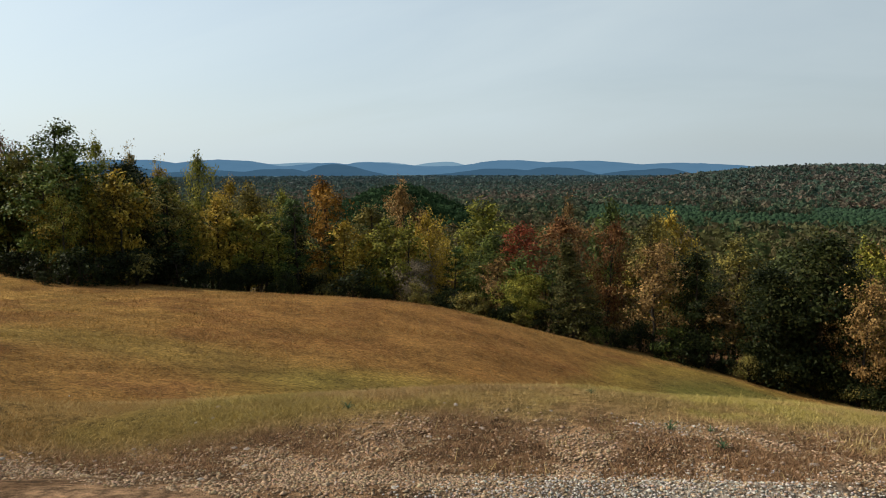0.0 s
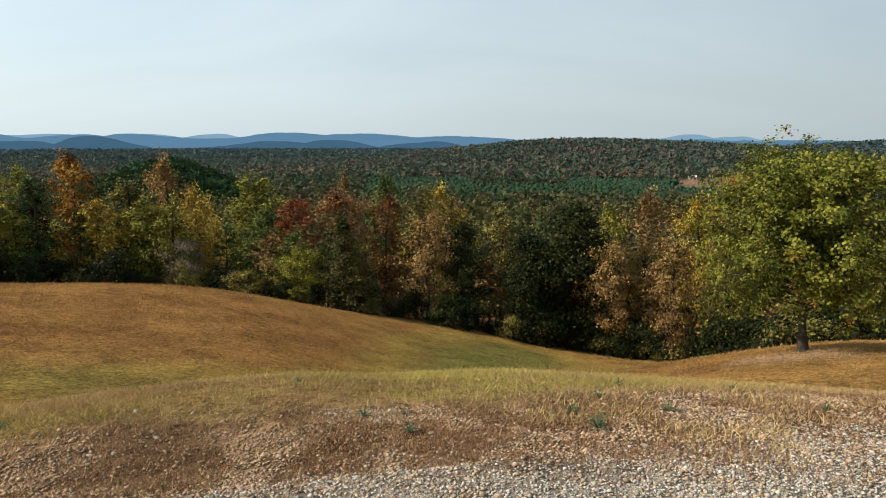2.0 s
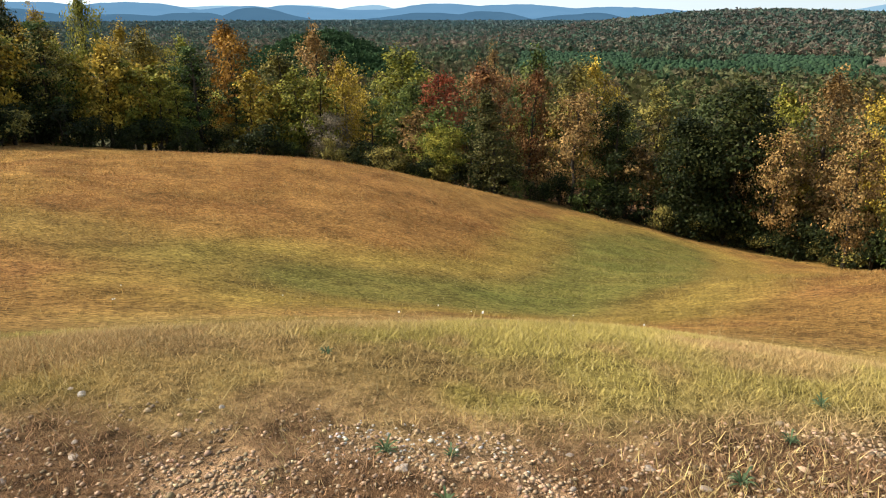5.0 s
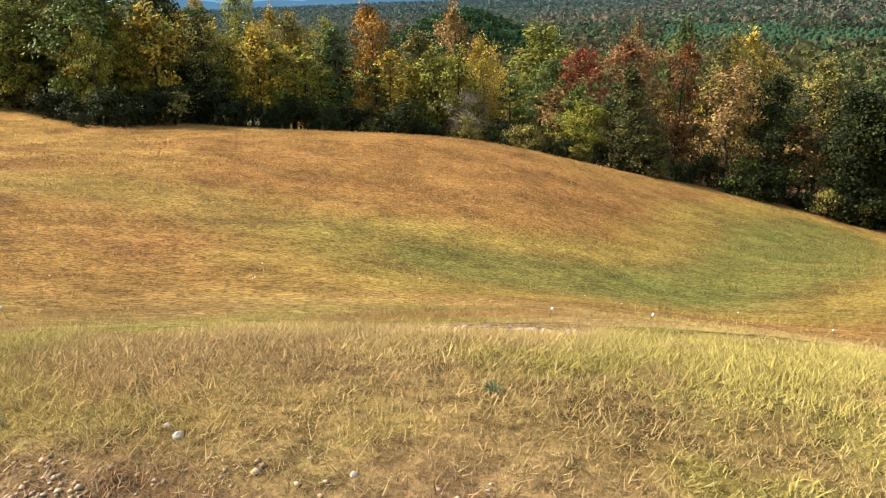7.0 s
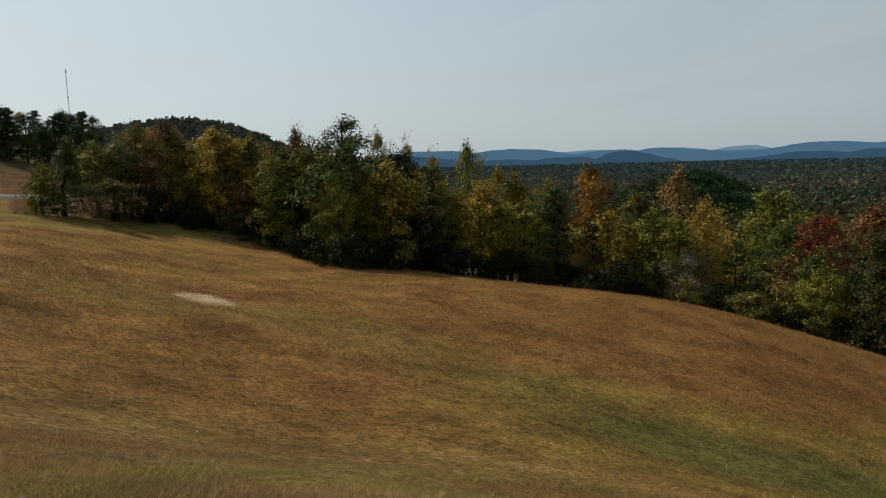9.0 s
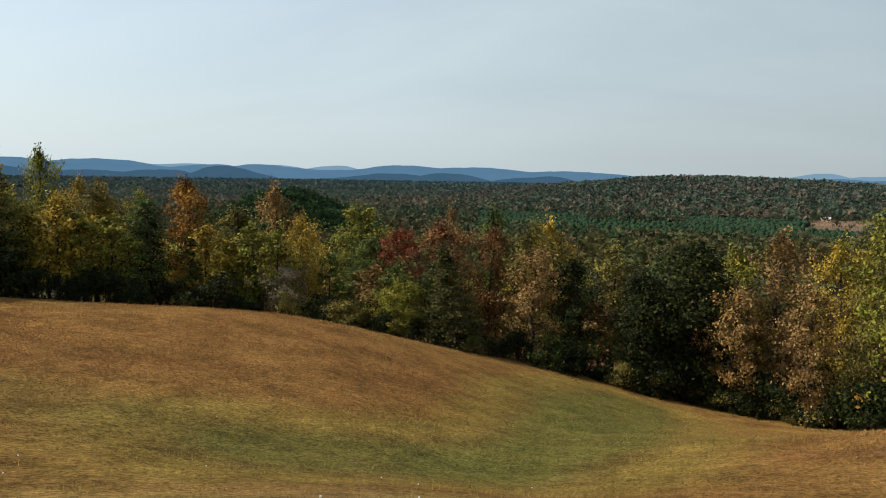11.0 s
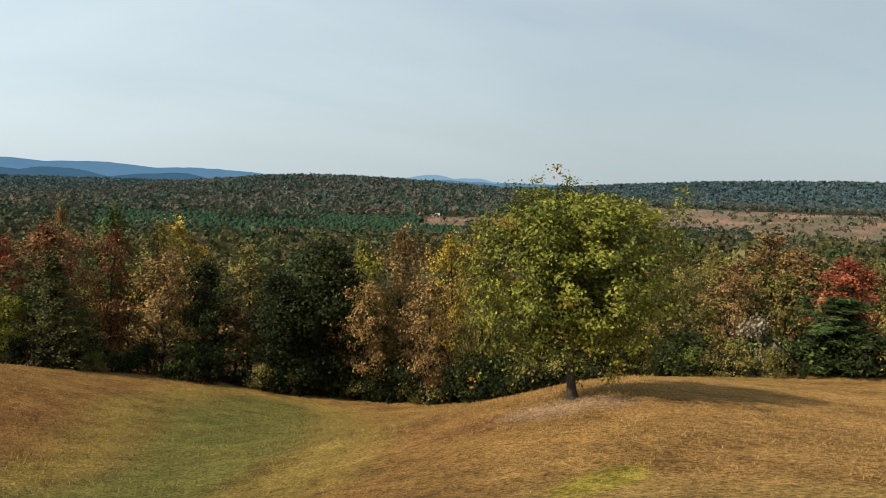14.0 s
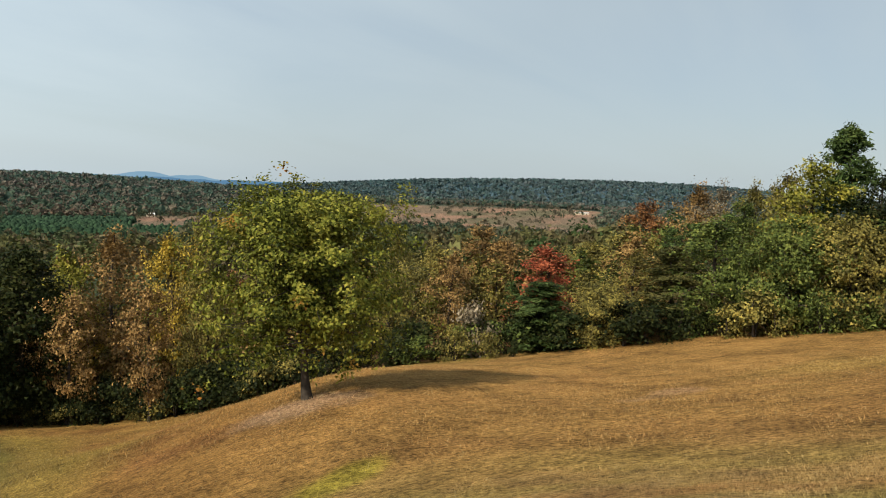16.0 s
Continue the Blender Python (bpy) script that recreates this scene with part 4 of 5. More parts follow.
# far woods: crowns joined into one canopy for each stretch of country
def canopy(name, label, count, r0, r1, crown, deg0, deg1, palette, haze, seed, cards, keep=None, height=1.2):
    rng = np.random.default_rng(seed)
    deg = rng.uniform(deg0, deg1, count)
    r = np.sqrt(rng.uniform(r0**2, r1**2, count))
    a = np.radians(deg)
    x, y = PAD[0] + r * np.sin(a), PAD[1] + r * np.cos(a)
    ok = np.ones(count, bool) if keep is None else keep(x, y, deg, r)
    x, y, r = x[ok], y[ok], r[ok]
    n = len(x)
    z = land(x, y)
    size = crown * rng.uniform(0.45, 1.4, n)
    tall = size * height * rng.uniform(0.8, 1.35, n)
    g = cloudy(x, y, 160, seed + 3, 3) * 0.8 + rng.random(n) * 0.45
    pal = np.array(palette)
    col = pal[np.clip((g * 0.85 * len(pal)).astype(int), 0, len(pal) - 1)] * rng.uniform(0.75, 1.25, (n, 1))
    # haze is painted: crown colours shift to blue-grey with distance
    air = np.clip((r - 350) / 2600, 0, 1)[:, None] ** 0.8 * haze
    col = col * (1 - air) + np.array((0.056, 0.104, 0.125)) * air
    if cards:
        # a ragged crown: small leaning sprays over an egg shape
        u = rng.normal(size=(n, cards, 3))
        u /= np.linalg.norm(u, axis=2, keepdims=True)
        u[:, :, 2] = np.abs(u[:, :, 2]) * 1.1 - 0.25
        c = np.stack([x, y, z + tall * 0.62], -1)[:, None] + u * np.stack([size * 0.5, size * 0.5, tall * 0.45], -1)[:, None] * rng.uniform(0.55, 1.05, (n, cards, 1))
        nrm = u * 0.8 + rng.normal(size=u.shape) * 0.5
        nrm /= np.linalg.norm(nrm, axis=2, keepdims=True)
        t = np.cross(nrm, rng.normal(size=u.shape))
        t /= np.linalg.norm(t, axis=2, keepdims=True)
        b = np.cross(nrm, t)
        s = (size * (1.55 / math.sqrt(cards)))[:, None, None] * rng.uniform(0.6, 1.2, (n, cards, 1))
        v = np.stack([c - t * s * 0.6, c - b * s * 0.6 + nrm * s * 0.1, c + b * s * 0.5 + t * s * 0.5], 2).reshape(-1, 3)
        cc = np.repeat(np.repeat(col, cards, 0) * rng.uniform(0.7, 1.3, (n * cards, 1)), 3, 0)
        me = mesh_np(name, v, np.arange(len(v)).reshape(-1, 3), CANOPY, cc)
    else:
        # far off: a lumpy rounded top with a ragged skirt
        a = np.arange(4) * 2 * np.pi / 4 + rng.uniform(0, 6.28, (n, 1))
        def ring(rad, up):
            k = size[:, None] * rad * rng.uniform(0.7, 1.25, (n, 4))
            return np.stack([x[:, None] + np.cos(a) * k, y[:, None] + np.sin(a) * k, z[:, None] + tall[:, None] * up * rng.uniform(0.85, 1.12, (n, 4))], -1)
        tip = np.stack([x + rng.normal(size=n) * size * 0.06, y, z + tall * rng.uniform(0.9, 1.02, n)], -1)[:, None]
        v = np.concatenate([ring(0.52, 0.2), ring(0.50, 0.74), tip], 1)
        k = np.arange(4)
        q = (k + 1) % 4
        tri = np.concatenate([np.stack([k, q, q + 4], -1), np.stack([k, q + 4, k + 4], -1), np.stack([k + 4, q + 4, 0 * k + 8], -1)])
        f = (np.arange(n)[:, None, None] * 9 + tri).reshape(-1, 3)
        cc = np.repeat(col, 9, 0) * rng.uniform(0.9, 1.1, (n * 9, 1))
        me = mesh_np(name, v.reshape(-1, 3), f, CANOPY, cc, True)
    return tagged(new(name, me), label, "woods", kind="stuff")


def open_land(x, y, deg, r):
    deg, r = ragged(x, y)
    a = (deg > 14.6) & (deg < 22.5) & (r > 742) & (r < 1015)
    b = (deg > 26) & (deg < 49.8) & (r > 800) & (r < 1315)
    return ~(a | b)


def not_young(x, y, deg, r):
    young = (deg > -10) & (deg < 18) & (r > 560) & (r < 900)
    clump = (deg > -1.5) & (deg < 6) & (r > 760) & (r < 820)
    knoll = (deg > -33) & (deg < -17) & (r > 330) & (r < 545)
    return open_land(x, y, deg, r) & (~young | clump) & ~knoll


MIXED = [(0.045, 0.065, 0.022), (0.06, 0.072, 0.026), (0.038, 0.058, 0.02), (0.085, 0.082, 0.03), (0.09, 0.075, 0.034), (0.062, 0.074, 0.026), (0.105, 0.075, 0.036), (0.05, 0.068, 0.024)]
AUTUMN = [(0.062, 0.083, 0.03), (0.074, 0.09, 0.032), (0.105, 0.094, 0.04), (0.052, 0.074, 0.026), (0.145, 0.10, 0.05), (0.068, 0.086, 0.03), (0.16, 0.096, 0.05), (0.125, 0.098, 0.042)]
PINES = [(0.024, 0.048, 0.017), (0.03, 0.056, 0.02), (0.036, 0.062, 0.023)]
canopy("near_woods", "mixed autumn woods falling away into the valley", 2700, 105, 330, 6.0, -48, 92, MIXED, 0.0, 101, 110, lambda x, y, deg, r: (r > 125) | (deg > -40))
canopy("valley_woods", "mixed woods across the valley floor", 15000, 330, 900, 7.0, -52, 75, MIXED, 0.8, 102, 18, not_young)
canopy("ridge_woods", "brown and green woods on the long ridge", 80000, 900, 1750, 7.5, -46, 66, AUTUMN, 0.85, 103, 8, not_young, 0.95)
canopy("far_woods", "far woods with blue haze mixed into their colour", 60000, 1750, 3300, 12, -48, 70, MIXED, 0.7, 104, 5, None, 0.6)
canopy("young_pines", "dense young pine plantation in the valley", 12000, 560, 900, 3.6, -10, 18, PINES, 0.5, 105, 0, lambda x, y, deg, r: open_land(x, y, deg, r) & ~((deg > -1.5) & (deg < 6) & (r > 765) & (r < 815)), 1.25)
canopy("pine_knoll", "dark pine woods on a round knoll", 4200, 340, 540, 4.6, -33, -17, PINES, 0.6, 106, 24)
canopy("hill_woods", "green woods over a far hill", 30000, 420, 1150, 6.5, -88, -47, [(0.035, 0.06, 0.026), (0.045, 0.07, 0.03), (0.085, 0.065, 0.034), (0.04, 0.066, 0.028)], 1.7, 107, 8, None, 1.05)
canopy("clearing_scrub", "scrub and a few trees left in the clearing", 1500, 740, 1310, 6, 14, 50, [(0.05, 0.065, 0.026), (0.1, 0.08, 0.045), (0.06, 0.07, 0.03)], 0.3, 109, 14, lambda x, y, deg, r: ~open_land(x, y, deg, r) & (cloudy(x, y, 70, 111, 3) > 0.52))


# mountains far behind everything, unlit: they glow with haze blue painted in
def mountains(name, label, r, low, bumps, base, material):
    deg = np.arange(-62, 75, 0.25)
    el = np.full(deg.shape, low)
    for at, wide, h in bumps:
        el = np.maximum(el, low + h * np.exp(-(np.abs((deg - at) / wide) ** 2.6)))
    el = el + 0.24 * (cloudy(deg, deg * 0 + r, 2.0, 7, 5) - 0.5)
    a = np.radians(deg)
    rows = []
    for q, k in ((0.0, 1.0), (0.35, 0.965), (0.75, 0.93), (1.0, 0.90)):
        top = 1.5 + r * np.tan(np.radians(el))
        rows.append(np.stack([PAD[0] + r * k * np.sin(a), PAD[1] + r * k * np.cos(a), top + (-70 - top) * q], -1))
    v = np.concatenate(rows)
    n = len(deg)
    i, j = np.meshgrid(np.arange(3), np.arange(n - 1), indexing="ij")
    f = np.stack([i * n + j, (i + 1) * n + j, (i + 1) * n + j + 1, i * n + j + 1], -1).reshape(-1, 4)
    return tagged(new(name, mesh_np(name, v, f, material, None, True)), label, "mountains", kind="structure")


mountains("backdrop_far", "palest mountains on the horizon, glowing in painted blue haze", 4900, -0.2, ((-33, 4.5, 0.32), (-26.5, 3.0, 0.40), (-21.5, 2.0, 0.40), (15, 1.6, 0.38), (18.2, 1.5, 0.28), (9, 3, 0.14)), 0, backdrop_material("palest_haze_glow", (0.19, 0.33, 0.45), (0.23, 0.37, 0.49)))
mountains("backdrop", "mountains on the horizon, glowing in painted blue haze", 4600, -0.22, ((-45, 4.5, 0.66), (-38.5, 4.2, 0.62), (-30.5, 3.0, 0.32), (-26.8, 2.6, 0.38), (-15.5, 4.0, 0.50), (-10, 5.0, 0.46), (-3.5, 5.0, 0.27)), 0, backdrop_material("blue_haze_glow", (0.088, 0.195, 0.315), (0.118, 0.235, 0.36)))
mountains("backdrop_ridge", "wooded ridges before the mountains, glowing in painted blue haze", 4250, -0.9, ((-46, 4, 0.85), (-39, 4, 0.5), (-34, 3, 0.62), (-29.5, 2.8, 0.92), (-16.5, 3.5, 0.6), (-12.5, 3, 0.68), (-5, 3.5, 0.5), (0, 3, 0.3)), 0, backdrop_material("ridge_haze_glow", (0.045, 0.105, 0.175), (0.062, 0.135, 0.21)))


# house in the clearing, long shed, mast, road
def house_at(deg, r, sx, sy, h, turn, name, label, long_shed=False):
    x, y = at_bearing(deg, r)
    root = new(name)
    root.matrix_world = pose(x, y, float(land(x, y)) - 0.3, 0, 0, turn)
    part("wall", box_bm(sx, sy, h, 0, 0, h / 2, 0.05), WALL, root)
    bm = bmesh.new()
    hx, hy, e = sx / 2 + 0.5, sy / 2 + 0.6, h
    ridge = h + sy * (0.16 if long_shed else 0.3)
    vs = [bm.verts.new(p) for p in ((-hx, -hy, e - 0.2), (hx, -hy, e - 0.2), (hx, 0, ridge), (-hx, 0, ridge), (-hx, hy, e - 0.2), (hx, hy, e - 0.2))]
    bm.faces.new((vs[0], vs[1], vs[2], vs[3]))
    bm.faces.new((vs[3], vs[2], vs[5], vs[4]))
    bmesh.ops.solidify(bm, geom=bm.faces[:], thickness=0.25)
    part("roof", bm, ROOF, root)
    for k in range(5 if long_shed else 2):
        px = (k - (2 if long_shed else 0.5)) * sx / (6 if long_shed else 3)
        part("window", box_bm(1.4, 0.12, 1.3, px, -sy / 2 - 0.04, h * 0.55, 0.02), DARK, root)
    part("door", box_bm(1.1, 0.14, 2.1, sx * 0.32, -sy / 2 - 0.05, 1.05, 0.02), DARK, root)
    return tagged(root, label, "house" if not long_shed else "shed")


house_at(15.4, 985, 10, 7, 3.6, -12, "house", "small pale house at the edge of a bare clearing")
house_at(48.5, 1195, 22, 8, 3.2, -50, "shed", "long white shed on a rise by the clearing", True)


def radio_mast():
    x, y = at_bearing(-70.9, 1150)
    root = new("radio_mast")
    z0 = float(land(x, y))
    top = 1.4 + 1150 * math.tan(radians(6.7))
    root.matrix_world = Matrix.Translation((x, y, z0))
    h = top - z0
    for k in range(6):
        bm = bmesh.new()
        for a in (0, 2.094, 4.189):
            bmesh.ops.create_cone(bm, cap_ends=True, segments=5, radius1=0.16, radius2=0.16, depth=h / 6, matrix=Matrix.Translation((0.5 * math.cos(a), 0.5 * math.sin(a), h * (k + 0.5) / 6)))
        for q in range(8):
            bmesh.ops.create_cube(bm, size=1, matrix=Matrix.Translation((0, 0, h * (k + q / 8) / 6)) @ Matrix.Rotation(0.6 * (-1) ** q, 4, "X") @ Matrix.Diagonal((0.12, 1.1, 0.12, 1)))
        part("mast_section", bm, MAST_RED if k % 2 else STEEL, root)
    for k in (0.42, 0.72, 0.97):
        bm = bmesh.new()
        bmesh.ops.create_cone(bm, cap_ends=True, segments=10, radius1=1.1, radius2=1.1, depth=1.6, matrix=Matrix.Translation((0, 0, h * k)))
        part("antenna", bm, STEEL, root)
    return tagged(root, "tall thin lattice radio mast on the far hill", "mast")


radio_mast()


def road():
    line = [at_bearing(d, r) for d, r in ((-108, 74), (-98, 78), (-90, 82), (-84, 87), (-78, 92), (-73, 97), (-69, 104), (-65, 112))]
    p = np.array(line)
    s = np.linspace(0, len(p) - 1, 120)
    c = np.column_stack([np.interp(s, np.arange(len(p)), p[:, k]) for k in (0, 1)])
    t = np.gradient(c, axis=0)
    t /= np.linalg.norm(t, axis=1, keepdims=True)
    side = np.column_stack([-t[:, 1], t[:, 0]])
    rows = []
    for w, up in ((-1.9, -0.5), (-1.75, 0.16), (0, 0.24), (1.75, 0.16), (1.9, -0.5)):
        q = c + side * w
        rows.append(np.column_stack([q, land(c[:, 0], c[:, 1]) + up + 0.12]))
    v = np.concatenate(rows)
    i, j = np.meshgrid(np.arange(4), np.arange(119), indexing="ij")
    f = np.stack([i * 120 + j, i * 120 + j + 1, (i + 1) * 120 + j + 1, (i + 1) * 120 + j], -1).reshape(-1, 4)
    return tagged(new("road", mesh_np("road", v, f, ROAD, None, True)), "pale narrow road curving behind the trees", "road", kind="structure")


road()


# grass, stones and weeds
def grass(name, label, count, r0, r1, deg0, deg1, tall, wide, seed, keep=None, power=0.5, flop=1.9, tone=None):
    rng = np.random.default_rng(seed)
    tufts = count // 7
    deg = rng.uniform(deg0, deg1, tufts)
    r = r0 + (r1 - r0) * rng.random(tufts) ** power
    a = np.radians(deg)
    pick = rng.integers(0, tufts, count)
    x = (PAD[0] + r * np.sin(a))[pick] + rng.normal(size=count) * 6 * wide ** 0.75
    y = (PAD[1] + r * np.cos(a))[pick] + rng.normal(size=count) * 6 * wide ** 0.75
    r, vigour = r[pick], rng.uniform(0.55, 1.5, tufts)[pick]
    ok = rng.random(count) < keep(x, y)
    x, y, r, vigour = x[ok], y[ok], r[ok], vigour[ok]
    n = len(x)
    z = land(x, y)
    g = (growth(x, y) if tone is None else np.array(tone)) * rng.uniform(0.6, 1.5, (n, 1)) * vigour[:, None] ** 0.5 * np.array((0.97, 1.0, 1.1))
    dry = rng.random(n) < (0.16 if tone is None else 0.08)
    g[dry] = g[dry] * 0.5 + np.array((0.38, 0.30, 0.14)) * 0.5 * rng.uniform(0.8, 1.2, (dry.sum(), 1))
    h = tall * vigour * rng.uniform(0.45, 1.3, n) * (0.6 + 0.8 * cloudy(x, y, 1.7, seed + 1))
    w = wide * rng.uniform(0.6, 1.3, n)
    t = rng.uniform(0, 2 * np.pi, n)
    bend = rng.uniform(0.2, flop, n) * h
    d = rng.uniform(0, 2 * np.pi, n)
    foot = np.stack([x, y, z - 0.01], -1)
    side = np.stack([np.cos(t), np.sin(t), 0 * t], -1) * w[:, None]
    lean = np.stack([np.cos(d), np.sin(d), 0 * d], -1)
    tip = foot + lean * bend[:, None] + np.array((0, 0, 1)) * h[:, None]
    v = np.stack([foot - side, foot + side, tip], 1).reshape(-1, 3)
    f = np.arange(n * 3).reshape(-1, 3)
    me = mesh_np(name, v, f, GRASS, np.repeat(g, 3, 0))
    return tagged(new(name, me), label, "grass", kind="stuff")


def pad_dirt(x, y):
    return smooth(0.35, -0.45, y - pad_edge(x) - 0.35 * (cloudy(x, y, 3.2, 21) - 0.5) - 0.5 * (cloudy(x, y, 0.9, 31) - 0.5))


def turf(x, y):
    bald = np.hypot((x + 2.0) / 0.9, (y - 8.0) / 0.5) < 1
    return (1 - 0.68 * pad_dirt(x, y)) * np.where(bald, 0.12, 1.0) * (1 - in_wood(x, y)) * np.where((y < 3.4) & (np.abs(x) < 9), 0.05, 1.0)


grass("meadow_grass", "short dry and yellow-green grass over the brow", 300000, 2.0, 11, -100, 95, 0.032, 0.0032, 201, keep=turf, power=0.7)
grass("near_turf", "thick yellow-green and straw turf on the brow", 640000, 0.7, 6.0, -100, 72, 0.024, 0.0032, 205, keep=lambda x, y: turf(x, y) * (1 - 0.85 * pad_dirt(x, y)), power=0.66, flop=2.4)
grass("mound_tufts", "coarse russet tufts over the mound", 130000, 22, 58, -76, 32, 0.10, 0.016, 207, keep=turf, power=0.6, flop=1.0)
grass("slope_grass", "mown dry grass down the slope", 230000, 9.0, 38, -95, 90, 0.06, 0.009, 202, keep=turf, power=0.55)
grass("brow_stalks", "thin straw stalks standing along the brow", 1400, 2.6, 9, -95, 70, 0.13, 0.0025, 203, keep=turf, power=0.8)


def scrub(x, y):
    return pad_dirt(x, y) * smooth(0.40, 0.54, cloudy(x, y, 0.34, 61)) * smooth(3.0, 3.7, y)


grass("dry_mat", "matted dark brown dead grass among the gravel", 300000, 0.05, 6.0, -100, 100, 0.032, 0.003, 204, keep=lambda x, y: scrub(x, y), power=0.75, flop=1.6, tone=(0.225, 0.125, 0.058))
grass("straw_tufts", "tufts of bleached straw on the dirt", 60000, 0.05, 6.0, -100, 100, 0.045, 0.0028, 206, keep=lambda x, y: pad_dirt(x, y) * smooth(3.3, 4.3, y) * smooth(0.5, 0.62, cloudy(x, y, 0.6, 63)), power=0.75, flop=1.5, tone=(0.40, 0.28, 0.105))


def gravel(name, label, count, x0, x1, y0, y1, size, seed, weight, pale):
    rng = np.random.default_rng(seed)
    x, y = rng.uniform(x0, x1, count), rng.uniform(y0, y1, count)
    ok = rng.random(count) < weight(x, y)
    x, y = x[ok], y[ok]
    n = len(x)
    s = size * rng.uniform(0.4, 1.0, n) ** 1.2 * np.where(rng.random(n) < 0.03, 1.7, 1.0)
    shape = np.array([(1, 0, 0), (0.3, 0.9, 0.1), (-0.8, 0.55, 0), (-0.7, -0.6, 0.1), (0.4, -0.9, 0), (0.1, 0.15, 0.75), (0, 0, -0.5)])
    p = shape[None] * rng.uniform(0.65, 1.25, (n, 7, 3)) * s[:, None, None]
    a = rng.uniform(0, 6.283, n)
    c, q = np.cos(a)[:, None], np.sin(a)[:, None]
    p = np.stack([p[..., 0] * c - p[..., 1] * q, p[..., 0] * q + p[..., 1] * c, p[..., 2] * 0.85], -1)
    p += np.stack([x, y, land(x, y) + s * 0.24], -1)[:, None]
    tri = np.array([(0, 1, 5), (1, 2, 5), (2, 3, 5), (3, 4, 5), (4, 0, 5), (1, 0, 6), (2, 1, 6), (3, 2, 6), (4, 3, 6), (0, 4, 6)])
    f = (np.arange(n)[:, None, None] * 7 + tri).reshape(-1, 3)
    tone = np.array(pale) * rng.uniform(0.45, 1.2, (n, 1)) * (1 + rng.normal(size=(n, 3)) * 0.04)
    me = mesh_np(name, p.reshape(-1, 3), f, GRAVEL, np.repeat(np.clip(tone, 0, 0.8), 7, 0))
    return tagged(new(name, me), label, "gravel", kind="stuff")


def white_weight(x, y):
    edge = smooth(0.6, -0.6, y - 3.6 - 0.2 * np.clip(x, -1, 2) - 1.6 * (cloudy(x, y, 3.2, 21) - 0.5))
    return np.clip(edge * 0.9 + smooth(5.1, 4.3, y) * smooth(0.50, 0.64, cloudy(x, y, 1.1, 66)) * 0.4, 0, 1) * smooth(-1.6, -0.4, x) * smooth(4.6, 2.8, x)


gravel("white_gravel", "loose white limestone gravel", 105000, -2.6, 4.6, 2.5, 5.0, 0.0115, 301, white_weight, (0.50, 0.445, 0.365))
gravel("brown_gravel", "scattered tan stones in the dirt", 120000, -5.0, 6.0, 2.7, 5.5, 0.0145, 302, lambda x, y: pad_dirt(x, y) ** 2 * (0.2 + 0.5 * smooth(0.52, 0.4, cloudy(x, y, 0.34, 61))), (0.41, 0.285, 0.175))


def stone_mesh(seed, flat):
    rng = random.Random(seed)
    bm = bmesh.new()
    bmesh.ops.create_icosphere(bm, subdivisions=2, radius=1.0)
    off = Vector((rng.random() * 50, rng.random() * 50, rng.random() * 50))
    for v in bm.verts:
        n = noise.noise(v.co * 1.1 + off) * 0.45 + noise.noise(v.co * 2.6 + off) * 0.16
        v.co *= 1 + n
        v.co.z *= flat
    me = bpy.data.meshes.new("stone")
    bm.to_mesh(me)
    bm.free()
    return me


STONES = [stone_mesh(k, f) for k, f in ((1, 0.5), (2, 0.35), (3, 0.65), (4, 0.28))]
for me in STONES:
    me.materials.append(STONE)


def stone(x, y, size, k, turn, group, brown=False):
    ob = new("stone", STONES[k % 4])
    ob.matrix_world = Matrix.LocRotScale((x, y, float(land(x, y)) + size * 0.10), Euler((0, 0, turn)), (size, size * 0.8, size))
    ob.material_slots[0].link = "OBJECT"
    ob.material_slots[0].material = STONE_BROWN if brown else STONE
    return tagged(ob, "brown field stone half sunk in the ground" if brown else "pale limestone lying in the dirt", "stone", group)


rng = np.random.default_rng(8)
stone(0.54, 4.30, 0.03, 1, 0.4, "stones on the gravel", True)
stone(1.35, 4.2, 0.026, 3, 1.9, "stones on the gravel", True)
stone(-0.15, 4.62, 0.028, 3, 1.1, "stones on the gravel", True)
for k in range(110):
    x, y = rng.uniform(-4.5, 6.0), rng.uniform(3.0, 4.9)
    stone(x, y, rng.uniform(0.012, 0.024), k, rng.random() * 6.28, "stones on the gravel", rng.random() < 0.75)
for k in range(42):
    a, q = rng.random() * 6.28, math.sqrt(rng.random())
    stone(-2.0 + 0.75 * q * math.cos(a), 8.0 + 0.36 * q * math.sin(a), rng.uniform(0.02, 0.05), k, rng.random() * 6.28, "stones on the slope", k % 6 > 0)


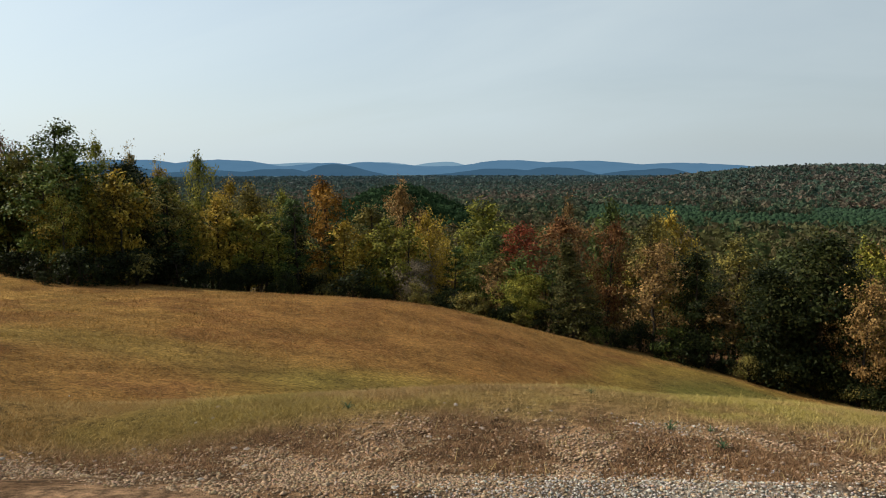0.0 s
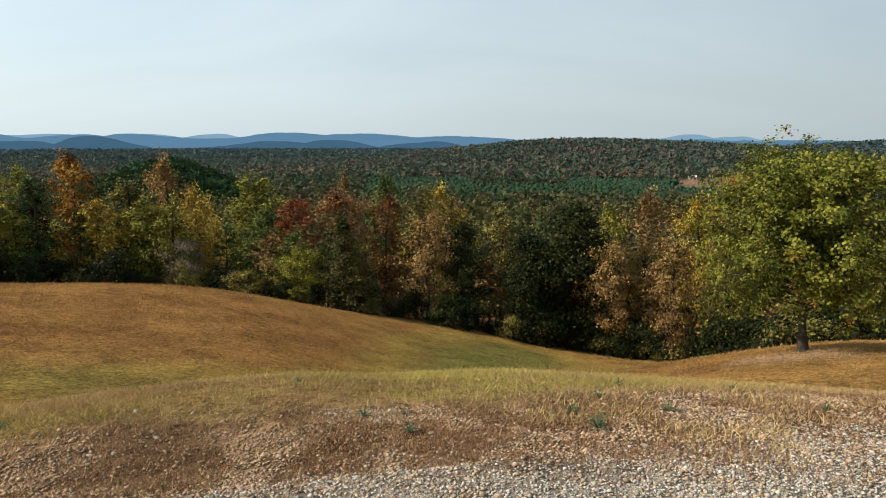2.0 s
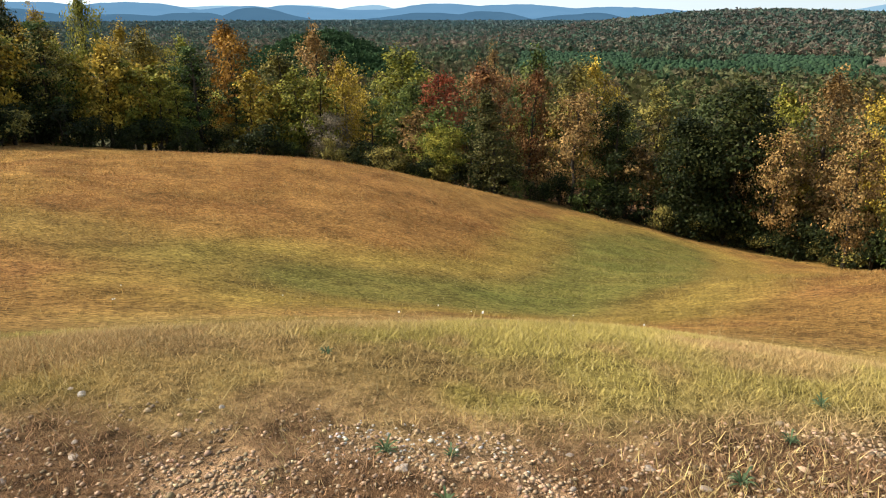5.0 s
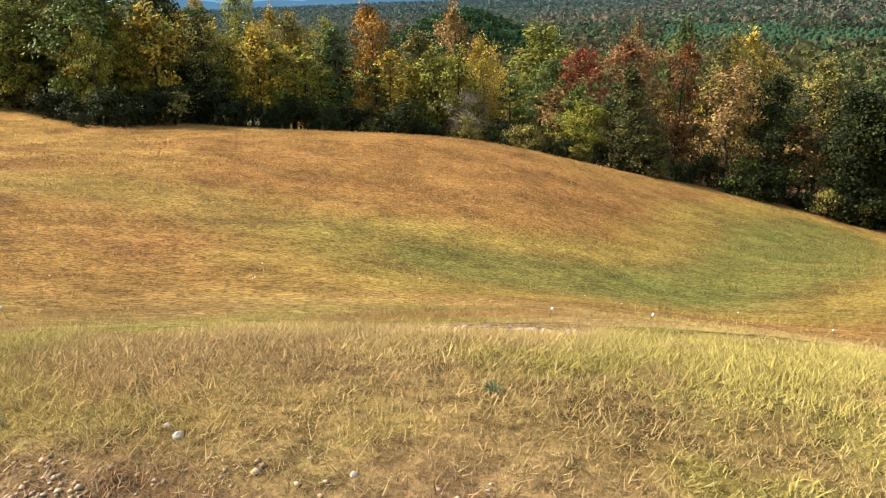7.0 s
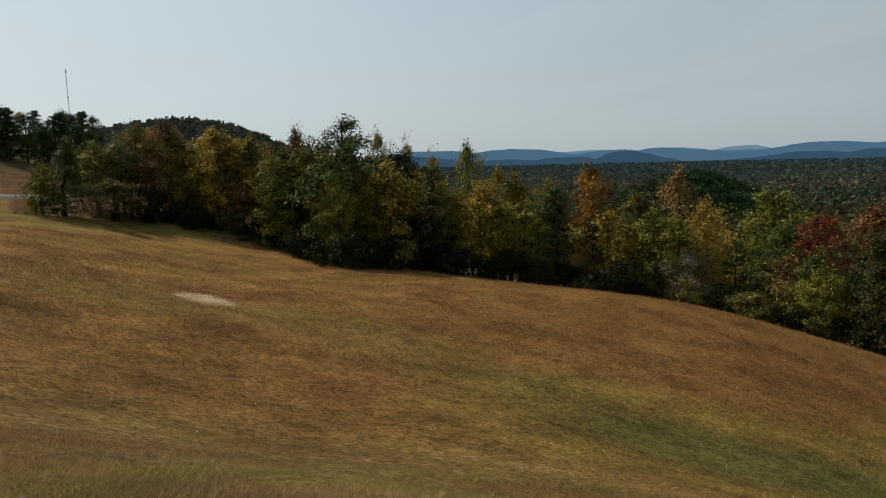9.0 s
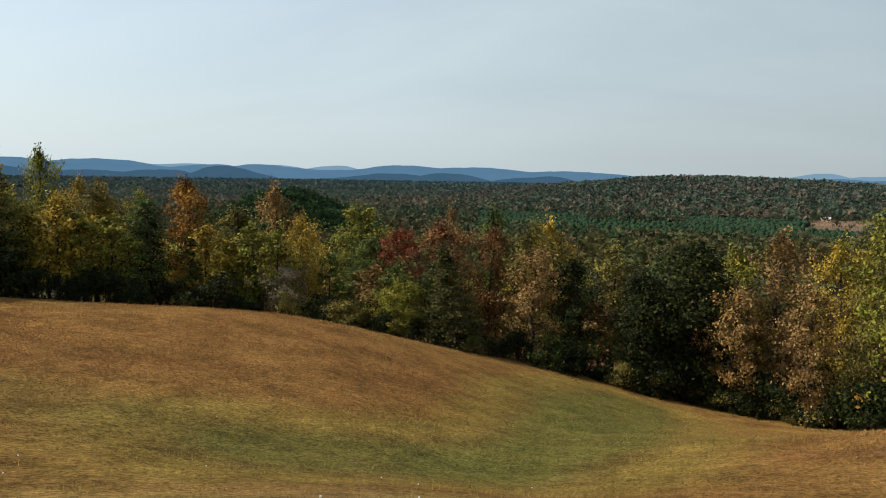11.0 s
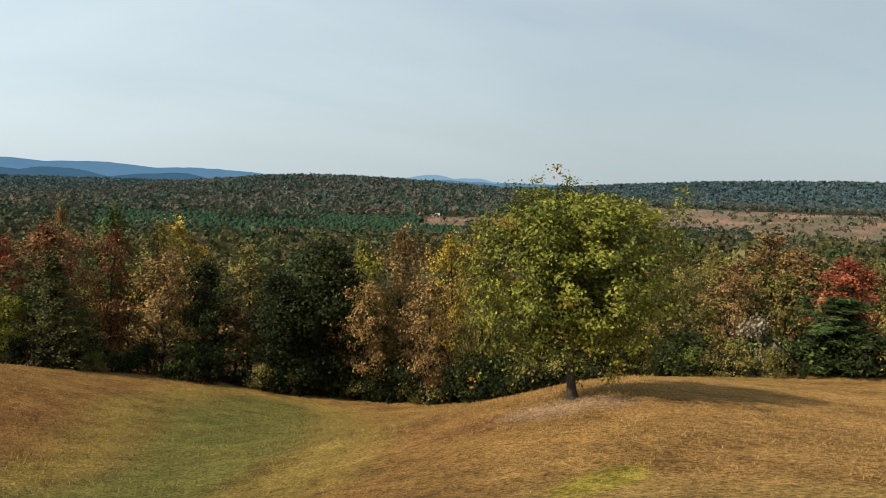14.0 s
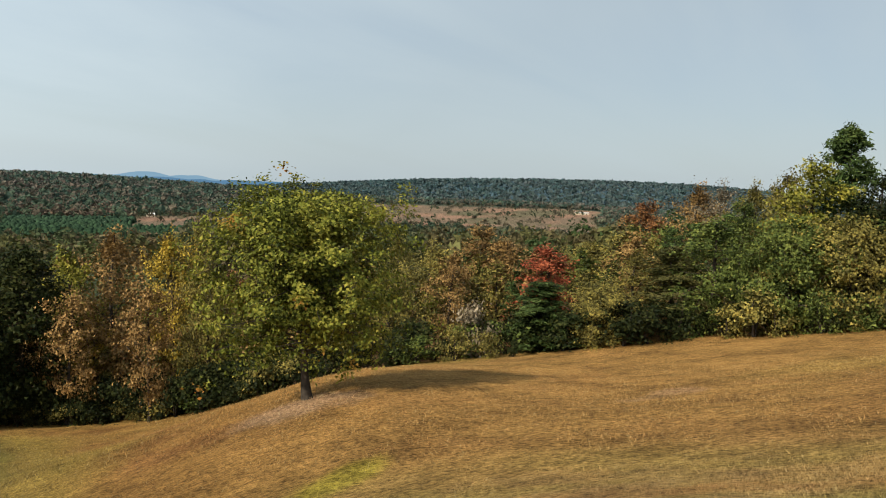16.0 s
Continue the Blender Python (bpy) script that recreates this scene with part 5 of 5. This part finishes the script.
def weed(x, y, size, turn):
    """A low rosette of toothed green leaves."""
    rng = np.random.default_rng(int(abs(x * 1000) + abs(y * 77)))
    root = new("weed")
    root.matrix_world = pose(x, y, float(land(x, y)) - 0.005, 0, 0, turn)
    for k in range(20):
        a, l = k * 2.4 + rng.normal() * 0.2, size * rng.uniform(0.6, 1.1)
        bm = bmesh.new()
        left, right = [], []
        for q in range(6):
            f = q / 5
            wid = size * 0.085 * math.sin(math.pi * min(1, f * 0.9 + 0.08)) * (1 if q % 2 else 0.7)
            p = Vector((math.cos(a) * l * f, math.sin(a) * l * f, l * (0.25 + 0.035 * k) * math.sin(f * 2.2) + 0.004))
            s = Vector((-math.sin(a), math.cos(a), 0.0)) * wid
            left.append(bm.verts.new(p + s))
            right.append(bm.verts.new(p - s))
        for q in range(5):
            bm.faces.new((left[q], left[q + 1], right[q + 1], right[q]))
        part("leaf", bm, WEED, root)
    return tagged(root, "low blue-green weed growing in the dry gravel", "weed", "weeds on the gravel")


WEED = leaf_material("weed_leaves", (0.06, 0.09, 0.04), (0.11, 0.15, 0.07), (0.17, 0.2, 0.1), 0.3)
for x, y, s in ((1.15, 4.52, 0.13), (1.04, 4.86, 0.09), (1.62, 4.83, 0.09), (0.07, 4.43, 0.08), (1.27, 5.27, 0.07), (0.0, 4.75, 0.06), (-0.25, 4.72, 0.08), (2.6, 4.9, 0.07), (-2.6, 4.7, 0.09), (1.5, 5.8, 0.08), (-0.9, 5.6, 0.07), (2.3, 5.7, 0.07)):
    weed(x, y, s * 0.72, x * 90)

# white seed heads on the slope
SEED = rough_material("seed_fluff", (0.6, 0.56, 0.48), (0.8, 0.77, 0.7), 30.0, 0.95, 0.2)
for k in range(14):
    deg, r = rng.uniform(-80, 5), rng.uniform(6, 16)
    x, y = at_bearing(deg, r)
    root = new("seed_head")
    root.matrix_world = pose(x, y, float(land(x, y)), rng.normal() * 8, rng.normal() * 8, 0)
    h = rng.uniform(0.10, 0.22)
    bm = bmesh.new()
    bmesh.ops.create_cone(bm, cap_ends=True, segments=5, radius1=0.003, radius2=0.002, depth=h, matrix=Matrix.Translation((0, 0, h / 2)))
    part("stalk", bm, LEAF["olive"], root)
    bm = bmesh.new()
    bmesh.ops.create_icosphere(bm, subdivisions=2, radius=0.013, matrix=Matrix.Translation((0, 0, h)))
    for v in bm.verts:
        v.co += Vector((rng.normal(), rng.normal(), rng.normal())) * 0.004
    part("fluff", bm, SEED, root)
    tagged(root, "white seed head on a thin stalk in the grass", "flower", "seed heads in the grass")
